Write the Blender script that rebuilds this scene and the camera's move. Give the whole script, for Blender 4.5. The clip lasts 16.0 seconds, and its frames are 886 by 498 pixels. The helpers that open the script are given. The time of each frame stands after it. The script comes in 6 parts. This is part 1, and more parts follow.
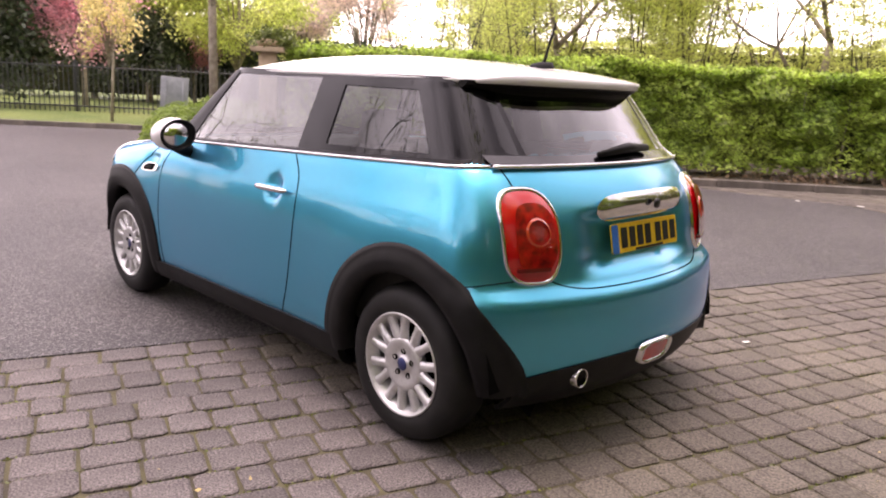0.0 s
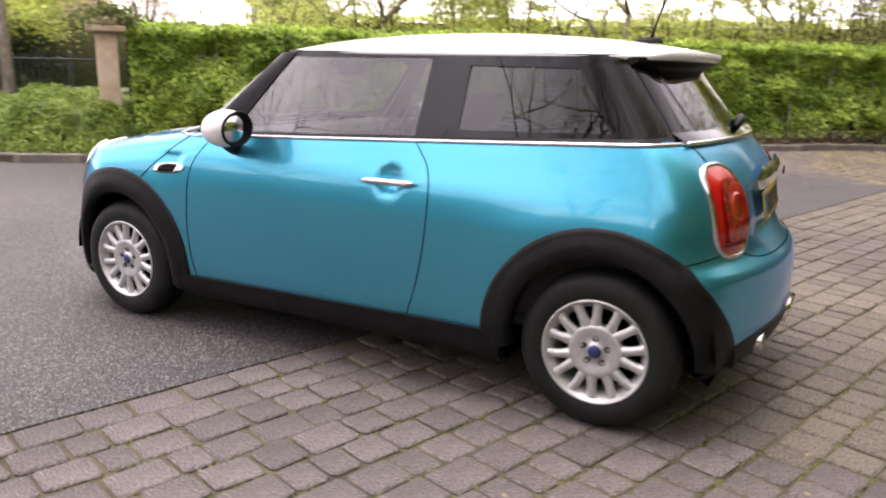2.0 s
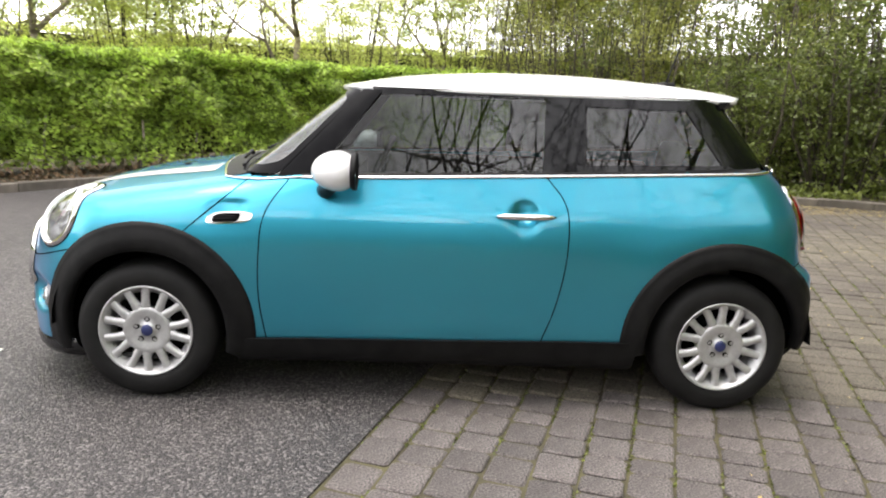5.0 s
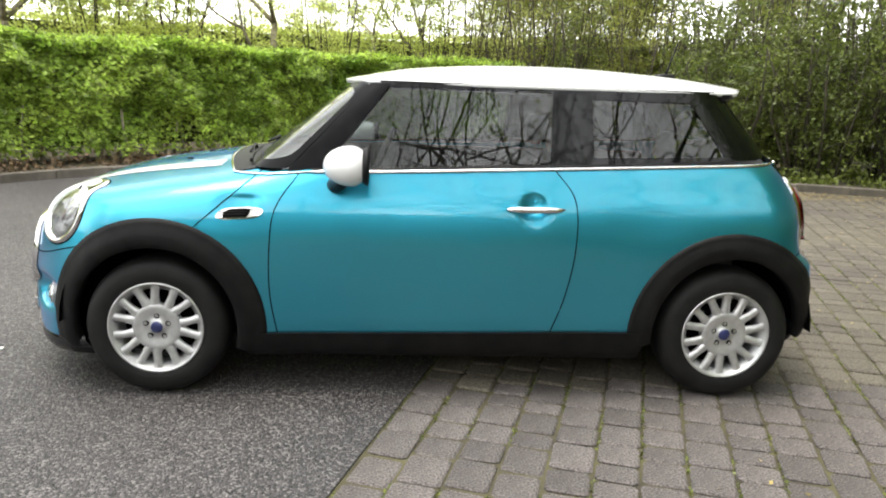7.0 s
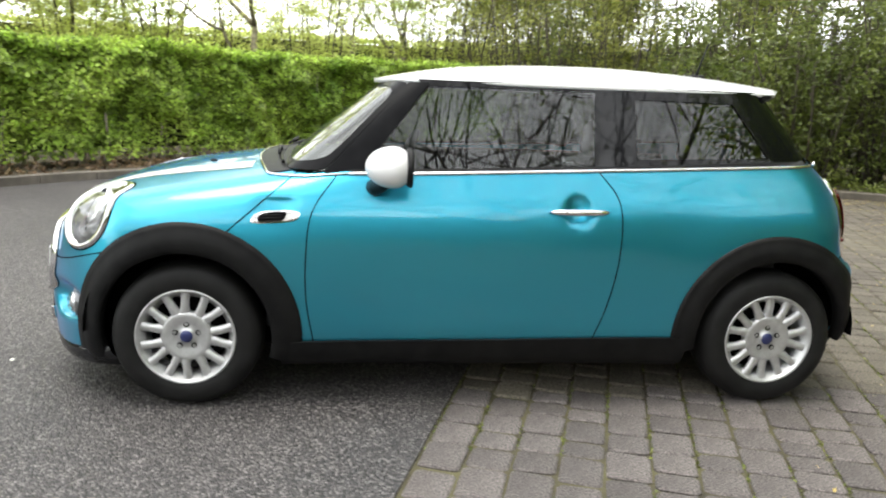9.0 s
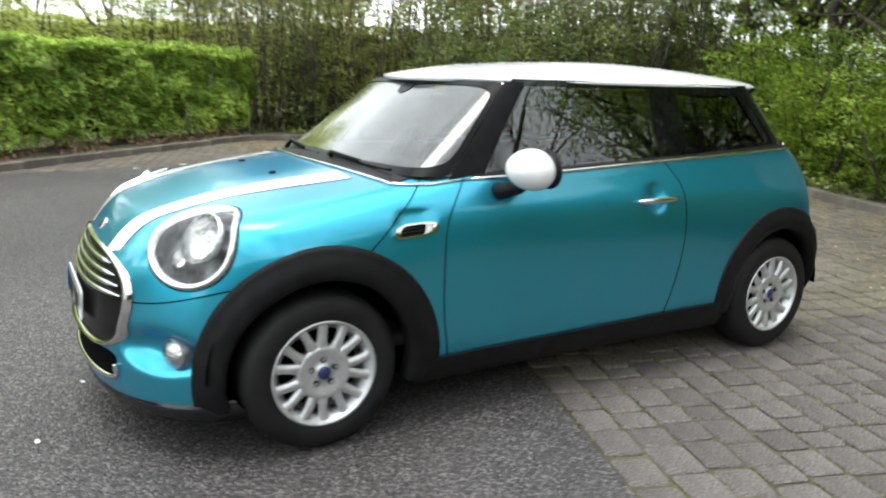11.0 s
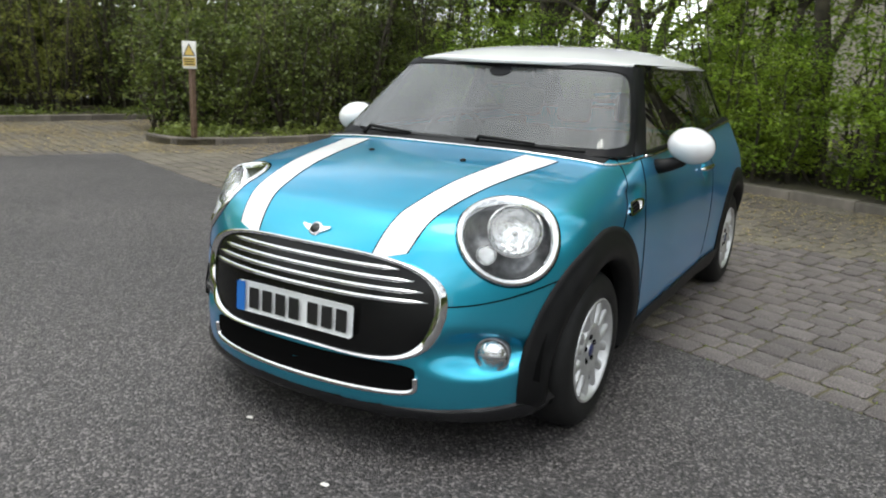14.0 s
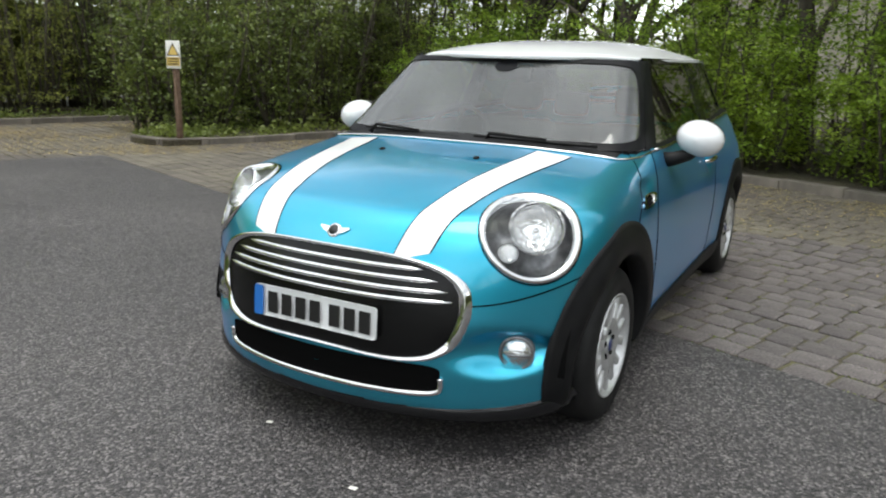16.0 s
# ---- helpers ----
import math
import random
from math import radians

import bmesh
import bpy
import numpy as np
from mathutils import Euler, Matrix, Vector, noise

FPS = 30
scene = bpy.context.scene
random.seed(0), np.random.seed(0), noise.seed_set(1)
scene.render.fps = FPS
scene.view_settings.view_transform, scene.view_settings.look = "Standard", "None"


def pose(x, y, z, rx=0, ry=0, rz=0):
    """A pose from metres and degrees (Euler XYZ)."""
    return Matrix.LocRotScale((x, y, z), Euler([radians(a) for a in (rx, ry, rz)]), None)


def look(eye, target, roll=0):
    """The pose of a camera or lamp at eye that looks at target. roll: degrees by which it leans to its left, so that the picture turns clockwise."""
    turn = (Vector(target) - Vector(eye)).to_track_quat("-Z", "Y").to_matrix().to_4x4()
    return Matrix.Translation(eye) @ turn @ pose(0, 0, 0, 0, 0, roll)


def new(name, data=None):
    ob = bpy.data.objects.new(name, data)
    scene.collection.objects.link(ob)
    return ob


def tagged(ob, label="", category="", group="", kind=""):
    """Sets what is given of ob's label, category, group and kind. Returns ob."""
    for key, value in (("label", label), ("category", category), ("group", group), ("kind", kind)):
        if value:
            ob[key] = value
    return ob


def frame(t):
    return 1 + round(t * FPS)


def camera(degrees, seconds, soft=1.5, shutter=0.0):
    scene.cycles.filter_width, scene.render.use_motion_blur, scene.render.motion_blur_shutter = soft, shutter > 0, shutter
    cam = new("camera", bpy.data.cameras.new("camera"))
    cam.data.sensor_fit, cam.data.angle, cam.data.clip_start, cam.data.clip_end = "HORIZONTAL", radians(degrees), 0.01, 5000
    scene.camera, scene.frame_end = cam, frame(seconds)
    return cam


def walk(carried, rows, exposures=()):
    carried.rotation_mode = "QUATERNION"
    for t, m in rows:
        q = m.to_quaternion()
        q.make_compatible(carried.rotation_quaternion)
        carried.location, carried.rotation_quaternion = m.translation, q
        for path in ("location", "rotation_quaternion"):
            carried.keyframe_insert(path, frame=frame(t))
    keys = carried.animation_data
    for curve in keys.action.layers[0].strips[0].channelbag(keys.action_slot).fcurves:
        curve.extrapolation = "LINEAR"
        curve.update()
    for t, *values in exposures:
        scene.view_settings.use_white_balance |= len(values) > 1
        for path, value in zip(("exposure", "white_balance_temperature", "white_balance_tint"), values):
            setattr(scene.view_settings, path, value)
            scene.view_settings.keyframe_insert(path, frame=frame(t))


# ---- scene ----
cam = camera(61.0, 16.0, 2.0, 0.7)
PATH = [
    (0, (3.228, -2.621, 1.344), (1.847, -1.24, 0.912), 2.9),
    (0.5, (3.143, -2.682, 1.338), (1.813, -1.253, 0.904), 2.8),
    (1, (2.859, -2.825, 1.333), (1.641, -1.302, 0.888), 2.2),
    (1.5, (2.448, -3.15, 1.307), (1.368, -1.528, 0.855), 1.7),
    (2, (1.972, -3.384, 1.309), (1.057, -1.669, 0.837), 1.3),
    (2.5, (1.54, -3.552, 1.355), (0.84, -1.741, 0.877), 1.8),
    (3, (1.043, -3.753, 1.342), (0.573, -1.86, 0.901), 1.6),
    (3.5, (0.637, -3.772, 1.387), (0.279, -1.863, 0.909), 1.6),
    (4, (0.305, -3.912, 1.338), (0.15, -1.956, 0.954), 1.7),
    (6.5, (-0.266, -3.963, 1.355), (-0.128, -2.015, 0.921), 2.4),
    (7, (-0.26, -3.959, 1.369), (-0.12, -2.011, 0.935), 2.1),
    (7.5, (-0.257, -3.957, 1.37), (-0.114, -2.009, 0.939), 1.9),
    (8, (-0.238, -3.946, 1.366), (-0.091, -1.999, 0.934), 1.8),
    (8.5, (-0.309, -3.895, 1.331), (-0.166, -1.946, 0.904), 2.1),
    (11, (-2.189, -3.248, 1.359), (-1.199, -1.568, 0.917), 1.7),
    (11.5, (-2.568, -2.955, 1.399), (-1.438, -1.383, 0.896), 2.1),
    (12, (-3.016, -2.737, 1.367), (-1.712, -1.286, 0.927), 2.2),
    (12.5, (-3.27, -2.444, 1.313), (-1.841, -1.12, 0.861), 2.4),
    (13, (-3.544, -2.155, 1.318), (-2.008, -0.97, 0.833), 2.4),
    (13.5, (-3.792, -1.909, 1.34), (-2.18, -0.826, 0.86), 2.7),
    (14, (-3.853, -1.697, 1.332), (-2.181, -0.709, 0.854), 2.5),
    (14.5, (-3.892, -1.598, 1.336), (-2.19, -0.668, 0.85), 2.1),
    (15, (-3.897, -1.588, 1.334), (-2.176, -0.694, 0.846), 2.0),
    (15.5, (-3.897, -1.583, 1.337), (-2.181, -0.679, 0.848), 1.7),
    (16, (-3.905, -1.574, 1.339), (-2.212, -0.629, 0.849), 1.5),
]
walk(cam, [(t, look(eye, target, roll)) for t, eye, target, roll in PATH],
     [(0, 1.37, 7200, 35), (2, 1.43, 7000, 27), (4, 1.48, 6900, 17), (6.5, 1.48, 6850, 8), (8.5, 1.47, 6800, 7), (11, 1.26, 6450, 4), (13, 0.93, 6450, 6), (16, 0.81, 6450, 6)])

# ---- world, sun ----
world = bpy.data.worlds.new("sky")
scene.world = world
world.use_nodes = True
wn, wl = world.node_tree.nodes, world.node_tree.links
sky = wn.new("ShaderNodeTexSky")
sky.sky_type, sky.sun_disc = "NISHITA", False
sky.sun_elevation, sky.sun_rotation = radians(82), radians(270)
sky.dust_density, sky.air_density, sky.ozone_density = 1.0, 1.0, 1.0
sat = wn.new("ShaderNodeHueSaturation")
sat.inputs["Saturation"].default_value = 0.15
wl.new(sky.outputs[0], sat.inputs["Color"])
wtc, cloud, cover, veil = wn.new("ShaderNodeTexCoord"), wn.new("ShaderNodeTexNoise"), wn.new("ShaderNodeMapRange"), wn.new("ShaderNodeMix")
cloud.inputs["Scale"].default_value, cloud.inputs["Detail"].default_value = 3.2, 6.0
cover.inputs["From Min"].default_value, cover.inputs["From Max"].default_value = 0.32, 0.68
cover.inputs["To Min"].default_value, cover.inputs["To Max"].default_value = 0.75, 2.5
veil.data_type, veil.blend_type = "RGBA", "MULTIPLY"
veil.inputs["Factor"].default_value = 1.0
wl.new(wtc.outputs["Generated"], cloud.inputs["Vector"])
wl.new(cloud.outputs["Fac"], cover.inputs["Value"])
wl.new(sat.outputs[0], veil.inputs["A"])
wl.new(cover.outputs["Result"], veil.inputs["B"])
wl.new(veil.outputs["Result"], wn["Background"].inputs["Color"])
wn["Background"].inputs["Strength"].default_value = 0.15
sun_data = bpy.data.lights.new("sun", "SUN")
sun_data.energy, sun_data.angle, sun_data.color = 0.7, radians(30), (1.0, 0.96, 0.9)
sun = new("sun", sun_data)
sun.matrix_world = look((-1.6, 0.2, 12), (0, 0, 0))


# ---- materials ----
def material(name, base, rough=0.5, metal=0.0, coat=0.0, spec=0.5):
    m = bpy.data.materials.new(name)
    m.use_nodes = True
    b = m.node_tree.nodes["Principled BSDF"]
    b.inputs["Base Color"].default_value = (*base, 1)
    b.inputs["Roughness"].default_value = rough
    b.inputs["Metallic"].default_value = metal
    b.inputs["Coat Weight"].default_value = coat
    b.inputs["Coat Roughness"].default_value = 0.03
    b.inputs["Specular IOR Level"].default_value = spec
    return m


def vary(m, scale, low, high, detail=6.0, bump=0.0, bump_scale=None, distance=0.01, coords="Object", fine=None):
    """Two colours mixed by noise at one scale, an optional finer one on top, and bump."""
    n, l = m.node_tree.nodes, m.node_tree.links
    b = n["Principled BSDF"]
    tc = n.new("ShaderNodeTexCoord")
    t = n.new("ShaderNodeTexNoise")
    t.inputs["Scale"].default_value, t.inputs["Detail"].default_value = scale, detail
    l.new(tc.outputs[coords], t.inputs["Vector"])
    r = n.new("ShaderNodeValToRGB")
    r.color_ramp.elements[0].position, r.color_ramp.elements[1].position = 0.3, 0.7
    r.color_ramp.elements[0].color, r.color_ramp.elements[1].color = (*low, 1), (*high, 1)
    l.new(t.outputs["Fac"], r.inputs["Fac"])
    out = r.outputs["Color"]
    if fine:
        f = n.new("ShaderNodeTexNoise")
        f.inputs["Scale"].default_value, f.inputs["Detail"].default_value = fine[0], 3.0
        l.new(tc.outputs[coords], f.inputs["Vector"])
        fr = n.new("ShaderNodeMapRange")
        fr.inputs["From Min"].default_value, fr.inputs["From Max"].default_value = 0.3, 0.7
        fr.inputs["To Min"].default_value, fr.inputs["To Max"].default_value = fine[1], fine[2]
        l.new(f.outputs["Fac"], fr.inputs["Value"])
        mx = n.new("ShaderNodeMix")
        mx.data_type, mx.blend_type = "RGBA", "MULTIPLY"
        mx.inputs["Factor"].default_value = 1.0
        l.new(out, mx.inputs["A"])
        l.new(fr.outputs["Result"], mx.inputs["B"])
        out = mx.outputs["Result"]
    l.new(out, b.inputs["Base Color"])
    if bump:
        f2 = n.new("ShaderNodeTexNoise")
        f2.inputs["Scale"].default_value, f2.inputs["Detail"].default_value = bump_scale or scale, 8.0
        l.new(tc.outputs[coords], f2.inputs["Vector"])
        bp = n.new("ShaderNodeBump")
        bp.inputs["Strength"].default_value, bp.inputs["Distance"].default_value = bump, distance
        l.new(f2.outputs["Fac"], bp.inputs["Height"])
        l.new(bp.outputs["Normal"], b.inputs["Normal"])
    return m


def chips(m, scale, patch, low, high):
    """Stone chips of many greys bound in black, over broad worn patches."""
    n, l = m.node_tree.nodes, m.node_tree.links
    b = n["Principled BSDF"]
    tc = n.new("ShaderNodeTexCoord")
    v = n.new("ShaderNodeTexVoronoi")
    v.inputs["Scale"].default_value = scale
    l.new(tc.outputs["Object"], v.inputs["Vector"])
    sep = n.new("ShaderNodeSeparateColor")
    l.new(v.outputs["Color"], sep.inputs[0])
    r = n.new("ShaderNodeValToRGB")
    e = r.color_ramp.elements
    e[0].position, e[0].color = 0.0, (0.012, 0.0117, 0.012, 1)
    e[1].position, e[1].color = 1.0, (0.25, 0.236, 0.234, 1)
    mid = e.new(0.72)
    mid.color = (0.080, 0.0755, 0.0755, 1)
    l.new(sep.outputs[0], r.inputs["Fac"])
    t = n.new("ShaderNodeTexNoise")
    t.inputs["Scale"].default_value, t.inputs["Detail"].default_value = patch, 8.0
    l.new(tc.outputs["Object"], t.inputs["Vector"])
    r2 = n.new("ShaderNodeValToRGB")
    r2.color_ramp.elements[0].position, r2.color_ramp.elements[1].position = 0.32, 0.68
    r2.color_ramp.elements[0].color, r2.color_ramp.elements[1].color = (*low, 1), (*high, 1)
    l.new(t.outputs["Fac"], r2.inputs["Fac"])
    mx = n.new("ShaderNodeMix")
    mx.data_type, mx.blend_type = "RGBA", "MULTIPLY"
    mx.inputs["Factor"].default_value = 1.0
    l.new(r.outputs["Color"], mx.inputs["A"])
    l.new(r2.outputs["Color"], mx.inputs["B"])
    l.new(mx.outputs["Result"], b.inputs["Base Color"])
    bp = n.new("ShaderNodeBump")
    bp.inputs["Strength"].default_value, bp.inputs["Distance"].default_value = 0.8, 0.006
    bp.invert = True
    l.new(v.outputs["Distance"], bp.inputs["Height"])
    l.new(bp.outputs["Normal"], b.inputs["Normal"])
    return m


def random_tint(m, low, high, per_island=False):
    """Multiplies the base colour by a value drawn for each object or each loose piece."""
    n, l = m.node_tree.nodes, m.node_tree.links
    b = n["Principled BSDF"]
    if per_island:
        src = n.new("ShaderNodeNewGeometry").outputs["Random Per Island"]
    else:
        src = n.new("ShaderNodeObjectInfo").outputs["Random"]
    fr = n.new("ShaderNodeMapRange")
    fr.inputs["To Min"].default_value, fr.inputs["To Max"].default_value = low, high
    l.new(src, fr.inputs["Value"])
    mx = n.new("ShaderNodeMix")
    mx.data_type, mx.blend_type = "RGBA", "MULTIPLY"
    mx.inputs["Factor"].default_value = 1.0
    if b.inputs["Base Color"].links:
        l.new(b.inputs["Base Color"].links[0].from_socket, mx.inputs["A"])
    else:
        mx.inputs["A"].default_value = b.inputs["Base Color"].default_value
    l.new(fr.outputs["Result"], mx.inputs["B"])
    l.new(mx.outputs["Result"], b.inputs["Base Color"])
    return m


def glass(name, tint, ior=1.5, rough=0.0, haze=0.0, edge=3.6):
    """Thin glass: tinted see-through with a mirror reflection by Fresnel. haze: a pale diffuse share that imitates
    reflected sky and thin dust.
    """
    m = bpy.data.materials.new(name)
    m.use_nodes = True
    n, l = m.node_tree.nodes, m.node_tree.links
    n.clear()
    o, mix = n.new("ShaderNodeOutputMaterial"), n.new("ShaderNodeMixShader")
    t, g, f = n.new("ShaderNodeBsdfTransparent"), n.new("ShaderNodeBsdfGlossy"), n.new("ShaderNodeLayerWeight")
    f.inputs["Blend"].default_value = 0.5
    head_on = ((ior - 1) / (ior + 1)) ** 2
    power, scaled = n.new("ShaderNodeMath"), n.new("ShaderNodeMath")
    power.operation, scaled.operation = "POWER", "MULTIPLY_ADD"
    power.inputs[1].default_value = edge
    scaled.inputs[1].default_value, scaled.inputs[2].default_value = 1 - head_on, head_on
    l.new(f.outputs["Facing"], power.inputs[0])
    l.new(power.outputs[0], scaled.inputs[0])
    t.inputs["Color"].default_value = (*tint, 1)
    g.inputs["Roughness"].default_value = rough
    l.new(scaled.outputs[0], mix.inputs[0])
    l.new(t.outputs[0], mix.inputs[1])
    l.new(g.outputs[0], mix.inputs[2])
    # even pale layer, lifts the glass as a veil of reflected sky would
    film, pale_diffuse = n.new("ShaderNodeMixShader"), n.new("ShaderNodeBsdfDiffuse")
    pale_diffuse.inputs["Color"].default_value = (0.62, 0.63, 0.60, 1)
    film.inputs[0].default_value = haze
    l.new(mix.outputs[0], film.inputs[1])
    l.new(pale_diffuse.outputs[0], film.inputs[2])
    l.new(film.outputs[0], o.inputs[0])
    return m


def leaf_material(name, low, high, scale=1.5, trans=0.35, spread=0.45):
    """Leaves: colour by leaf and by clump, with light shining through."""
    m = random_tint(vary(material(name, low, 0.45), scale, low, high, 3.0), 1 - spread, 1 + spread, True)
    n, l = m.node_tree.nodes, m.node_tree.links
    b, o = n["Principled BSDF"], n["Material Output"]
    t, mix = n.new("ShaderNodeBsdfTranslucent"), n.new("ShaderNodeMixShader")
    mix.inputs[0].default_value = trans
    l.new(b.inputs["Base Color"].links[0].from_socket, t.inputs["Color"])
    l.new(b.outputs[0], mix.inputs[1])
    l.new(t.outputs[0], mix.inputs[2])
    l.new(mix.outputs[0], o.inputs[0])
    return m


M_PAINT = vary(material("turquoise_paint", (0.03, 0.36, 0.50), 0.32, 0.90, 1.0), 900, (0.026, 0.328, 0.47), (0.041, 0.438, 0.615), 2.0)
paint = M_PAINT.node_tree.nodes["Principled BSDF"].inputs
paint["Coat Roughness"].default_value = 0.06
paint["Specular Tint"].default_value = (0.45, 0.66, 1.0, 1)
paint["Sheen Weight"].default_value, paint["Sheen Roughness"].default_value = 0.16, 0.45
paint["Sheen Tint"].default_value = (0.25, 0.42, 1.0, 1)
M_WHITE = vary(material("white_paint", (0.8, 0.8, 0.8), 0.25, 0.0, 0.6), 3, (0.76, 0.76, 0.77), (0.82, 0.82, 0.82), 3.0)
M_PLASTIC = vary(material("black_plastic", (0.02, 0.02, 0.02), 0.5, spec=0.17), 14, (0.0045, 0.0045, 0.005), (0.011, 0.011, 0.011), 6.0, 0.1, 900, 0.001, fine=(300, 0.8, 1.2))
M_GLOSS = material("gloss_black", (0.003, 0.003, 0.004), 0.04, 0.0, 0.0, 0.36)
# Near-black: shade of gaps and openings put into colour; also colours stripe borders
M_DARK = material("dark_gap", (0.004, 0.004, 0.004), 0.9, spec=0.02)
M_PILLAR = vary(material("satin_black", (0.01, 0.01, 0.01), 0.35, spec=0.09), 20, (0.004, 0.004, 0.005), (0.008, 0.008, 0.009))
M_CHROME = vary(material("chrome", (0.75, 0.75, 0.76), 0.08, 1.0), 60, (0.68, 0.68, 0.69), (0.8, 0.8, 0.8), 3.0)
M_ALLOY = vary(material("alloy", (0.62, 0.62, 0.63), 0.42, 0.7, 0.4), 40, (0.52, 0.52, 0.52), (0.64, 0.64, 0.64), 5.0)
M_TYRE = vary(material("rubber", (0.02, 0.02, 0.02), 0.6, spec=0.25), 9, (0.006, 0.006, 0.006), (0.015, 0.0147, 0.0145), 6.0, 0.15, 120, 0.002)
M_GLASS = glass("window_glass", (0.40, 0.44, 0.43), 1.85, edge=2.4)
M_SCREEN = glass("windscreen_glass", (0.62, 0.68, 0.66), 2.05, haze=0.035)
M_PRIVACY = glass("rear_window_glass", (0.26, 0.29, 0.28), 1.75, edge=3.2)
M_LENS = glass("lamp_lens", (0.95, 0.96, 0.96), 1.22)
M_RED = material("red_lens", (0.50, 0.006, 0.006), 0.08, 0.0, 1.0)
M_INTERIOR = vary(material("cabin_black", (0.03, 0.03, 0.03), 0.7), 20, (0.022, 0.022, 0.023), (0.04, 0.04, 0.04))
M_FABRIC = vary(material("seat_cloth", (0.05, 0.05, 0.055), 0.9), 200, (0.035, 0.035, 0.038), (0.06, 0.06, 0.062), 2.0, 0.3, 500, 0.002)
M_LINING = vary(material("headlining", (0.5, 0.5, 0.48), 0.9), 60, (0.45, 0.45, 0.43), (0.55, 0.55, 0.52))
M_ASPHALT = chips(material("asphalt", (0.05, 0.05, 0.05), 0.62), 125, 0.45, (0.62, 0.60, 0.60), (1.02, 0.98, 0.965))
M_SETT = random_tint(vary(material("sett_stone", (0.1, 0.09, 0.085), 0.85), 5, (0.088, 0.076, 0.072), (0.138, 0.121, 0.115), 9.0, 1.0, 90, 0.007, fine=(120, 0.30, 1.8)), 0.80, 1.16)
M_SETTS = random_tint(vary(material("sett_stone_far", (0.1, 0.09, 0.085), 0.85), 0.5, (0.092, 0.078, 0.070), (0.150, 0.132, 0.100), 9.0, 0.9, 90, 0.006, fine=(110, 0.4, 1.6)), 0.80, 1.15, True)
M_JOINT = vary(material("mossy_joint", (0.06, 0.06, 0.03), 0.95), 6, (0.050, 0.042, 0.030), (0.115, 0.105, 0.050), 8.0, 0.5, 90, 0.01)
M_KERB = random_tint(vary(material("kerb_concrete", (0.2, 0.18, 0.16), 0.85), 4, (0.090, 0.080, 0.066), (0.185, 0.160, 0.135), 9.0, 0.4, 120, 0.004), 0.85, 1.12)
M_SOIL = vary(material("soil", (0.06, 0.045, 0.03), 0.95), 2.0, (0.035, 0.028, 0.018), (0.10, 0.085, 0.05), 9.0, 1.0, 25, 0.05, fine=(60, 0.5, 1.5))
M_GRASS = vary(material("grass", (0.08, 0.13, 0.03), 0.9), 0.6, (0.09, 0.14, 0.03), (0.16, 0.20, 0.05), 8.0, 0.8, 60, 0.03, fine=(90, 0.6, 1.4))
M_BARK = vary(material("bark", (0.10, 0.085, 0.06), 0.95), 9, (0.20, 0.17, 0.125), (0.42, 0.37, 0.29), 9.0, 0.8, 40, 0.02)
M_STEM = vary(material("dark_stem", (0.06, 0.05, 0.035), 0.95), 9, (0.03, 0.026, 0.018), (0.10, 0.085, 0.06), 6.0)
M_STONE = vary(material("pillar_stone", (0.42, 0.33, 0.22), 0.85), 5, (0.36, 0.27, 0.17), (0.50, 0.40, 0.28), 8.0, 0.4, 60, 0.006)
M_HEDGE = leaf_material("hedge_leaf", (0.21, 0.34, 0.045), (0.50, 0.63, 0.13), 1.2, 0.5, 0.65)
M_SHRUB = leaf_material("shrub_leaf", (0.085, 0.12, 0.022), (0.21, 0.25, 0.055), 0.8)
M_SPRING = leaf_material("spring_leaf", (0.52, 0.60, 0.16), (0.74, 0.78, 0.30), 0.8, 0.7)
M_BEECH = leaf_material("beech_leaf", (0.17, 0.28, 0.028), (0.42, 0.53, 0.075), 0.8, 0.5, 0.65)
M_OLIVE = leaf_material("olive_leaf", (0.23, 0.26, 0.055), (0.40, 0.42, 0.11), 0.8, 0.6)
M_YELLOW = leaf_material("yellow_leaf", (0.66, 0.57, 0.24), (0.84, 0.74, 0.38), 1.0, 0.6)
M_CONIFER = leaf_material("conifer_leaf", (0.03, 0.05, 0.025), (0.075, 0.10, 0.04), 0.8, 0.2)
M_PINK = leaf_material("pink_blossom", (0.86, 0.46, 0.53), (0.95, 0.70, 0.75), 1.0, 0.75)
M_PALE = leaf_material("pale_blossom", (0.70, 0.58, 0.50), (0.86, 0.76, 0.68), 1.0, 0.6)
M_LITTER = leaf_material("dead_leaf", (0.10, 0.06, 0.03), (0.2, 0.13, 0.07), 2.0, 0.1)
M_MOSS = leaf_material("moss_tuft", (0.07, 0.09, 0.015), (0.16, 0.18, 0.03), 2.0, 0.2)
M_WOOD = vary(material("post_wood", (0.16, 0.10, 0.07), 0.85), 12, (0.10, 0.06, 0.04), (0.2, 0.13, 0.09), 8.0, 0.3, 60, 0.004)
M_IRON = material("railing_paint", (0.03, 0.034, 0.034), 0.5)
M_RENDER = vary(material("pale_wall", (0.5, 0.46, 0.4), 0.9), 2, (0.74, 0.66, 0.60), (0.86, 0.78, 0.72), 6.0, 0.2, 30, 0.01)
M_PLATE_W = material("plate_white", (0.75, 0.76, 0.76), 0.35)
M_PLATE_Y = material("plate_yellow", (0.72, 0.48, 0.02), 0.35)
M_PLATE_B = material("plate_blue", (0.02, 0.14, 0.46), 0.35)
M_CHAR = material("plate_black", (0.01, 0.01, 0.01), 0.4)
M_SIGN = vary(material("sign_white", (0.75, 0.73, 0.68), 0.5), 15, (0.68, 0.66, 0.6), (0.8, 0.78, 0.74))
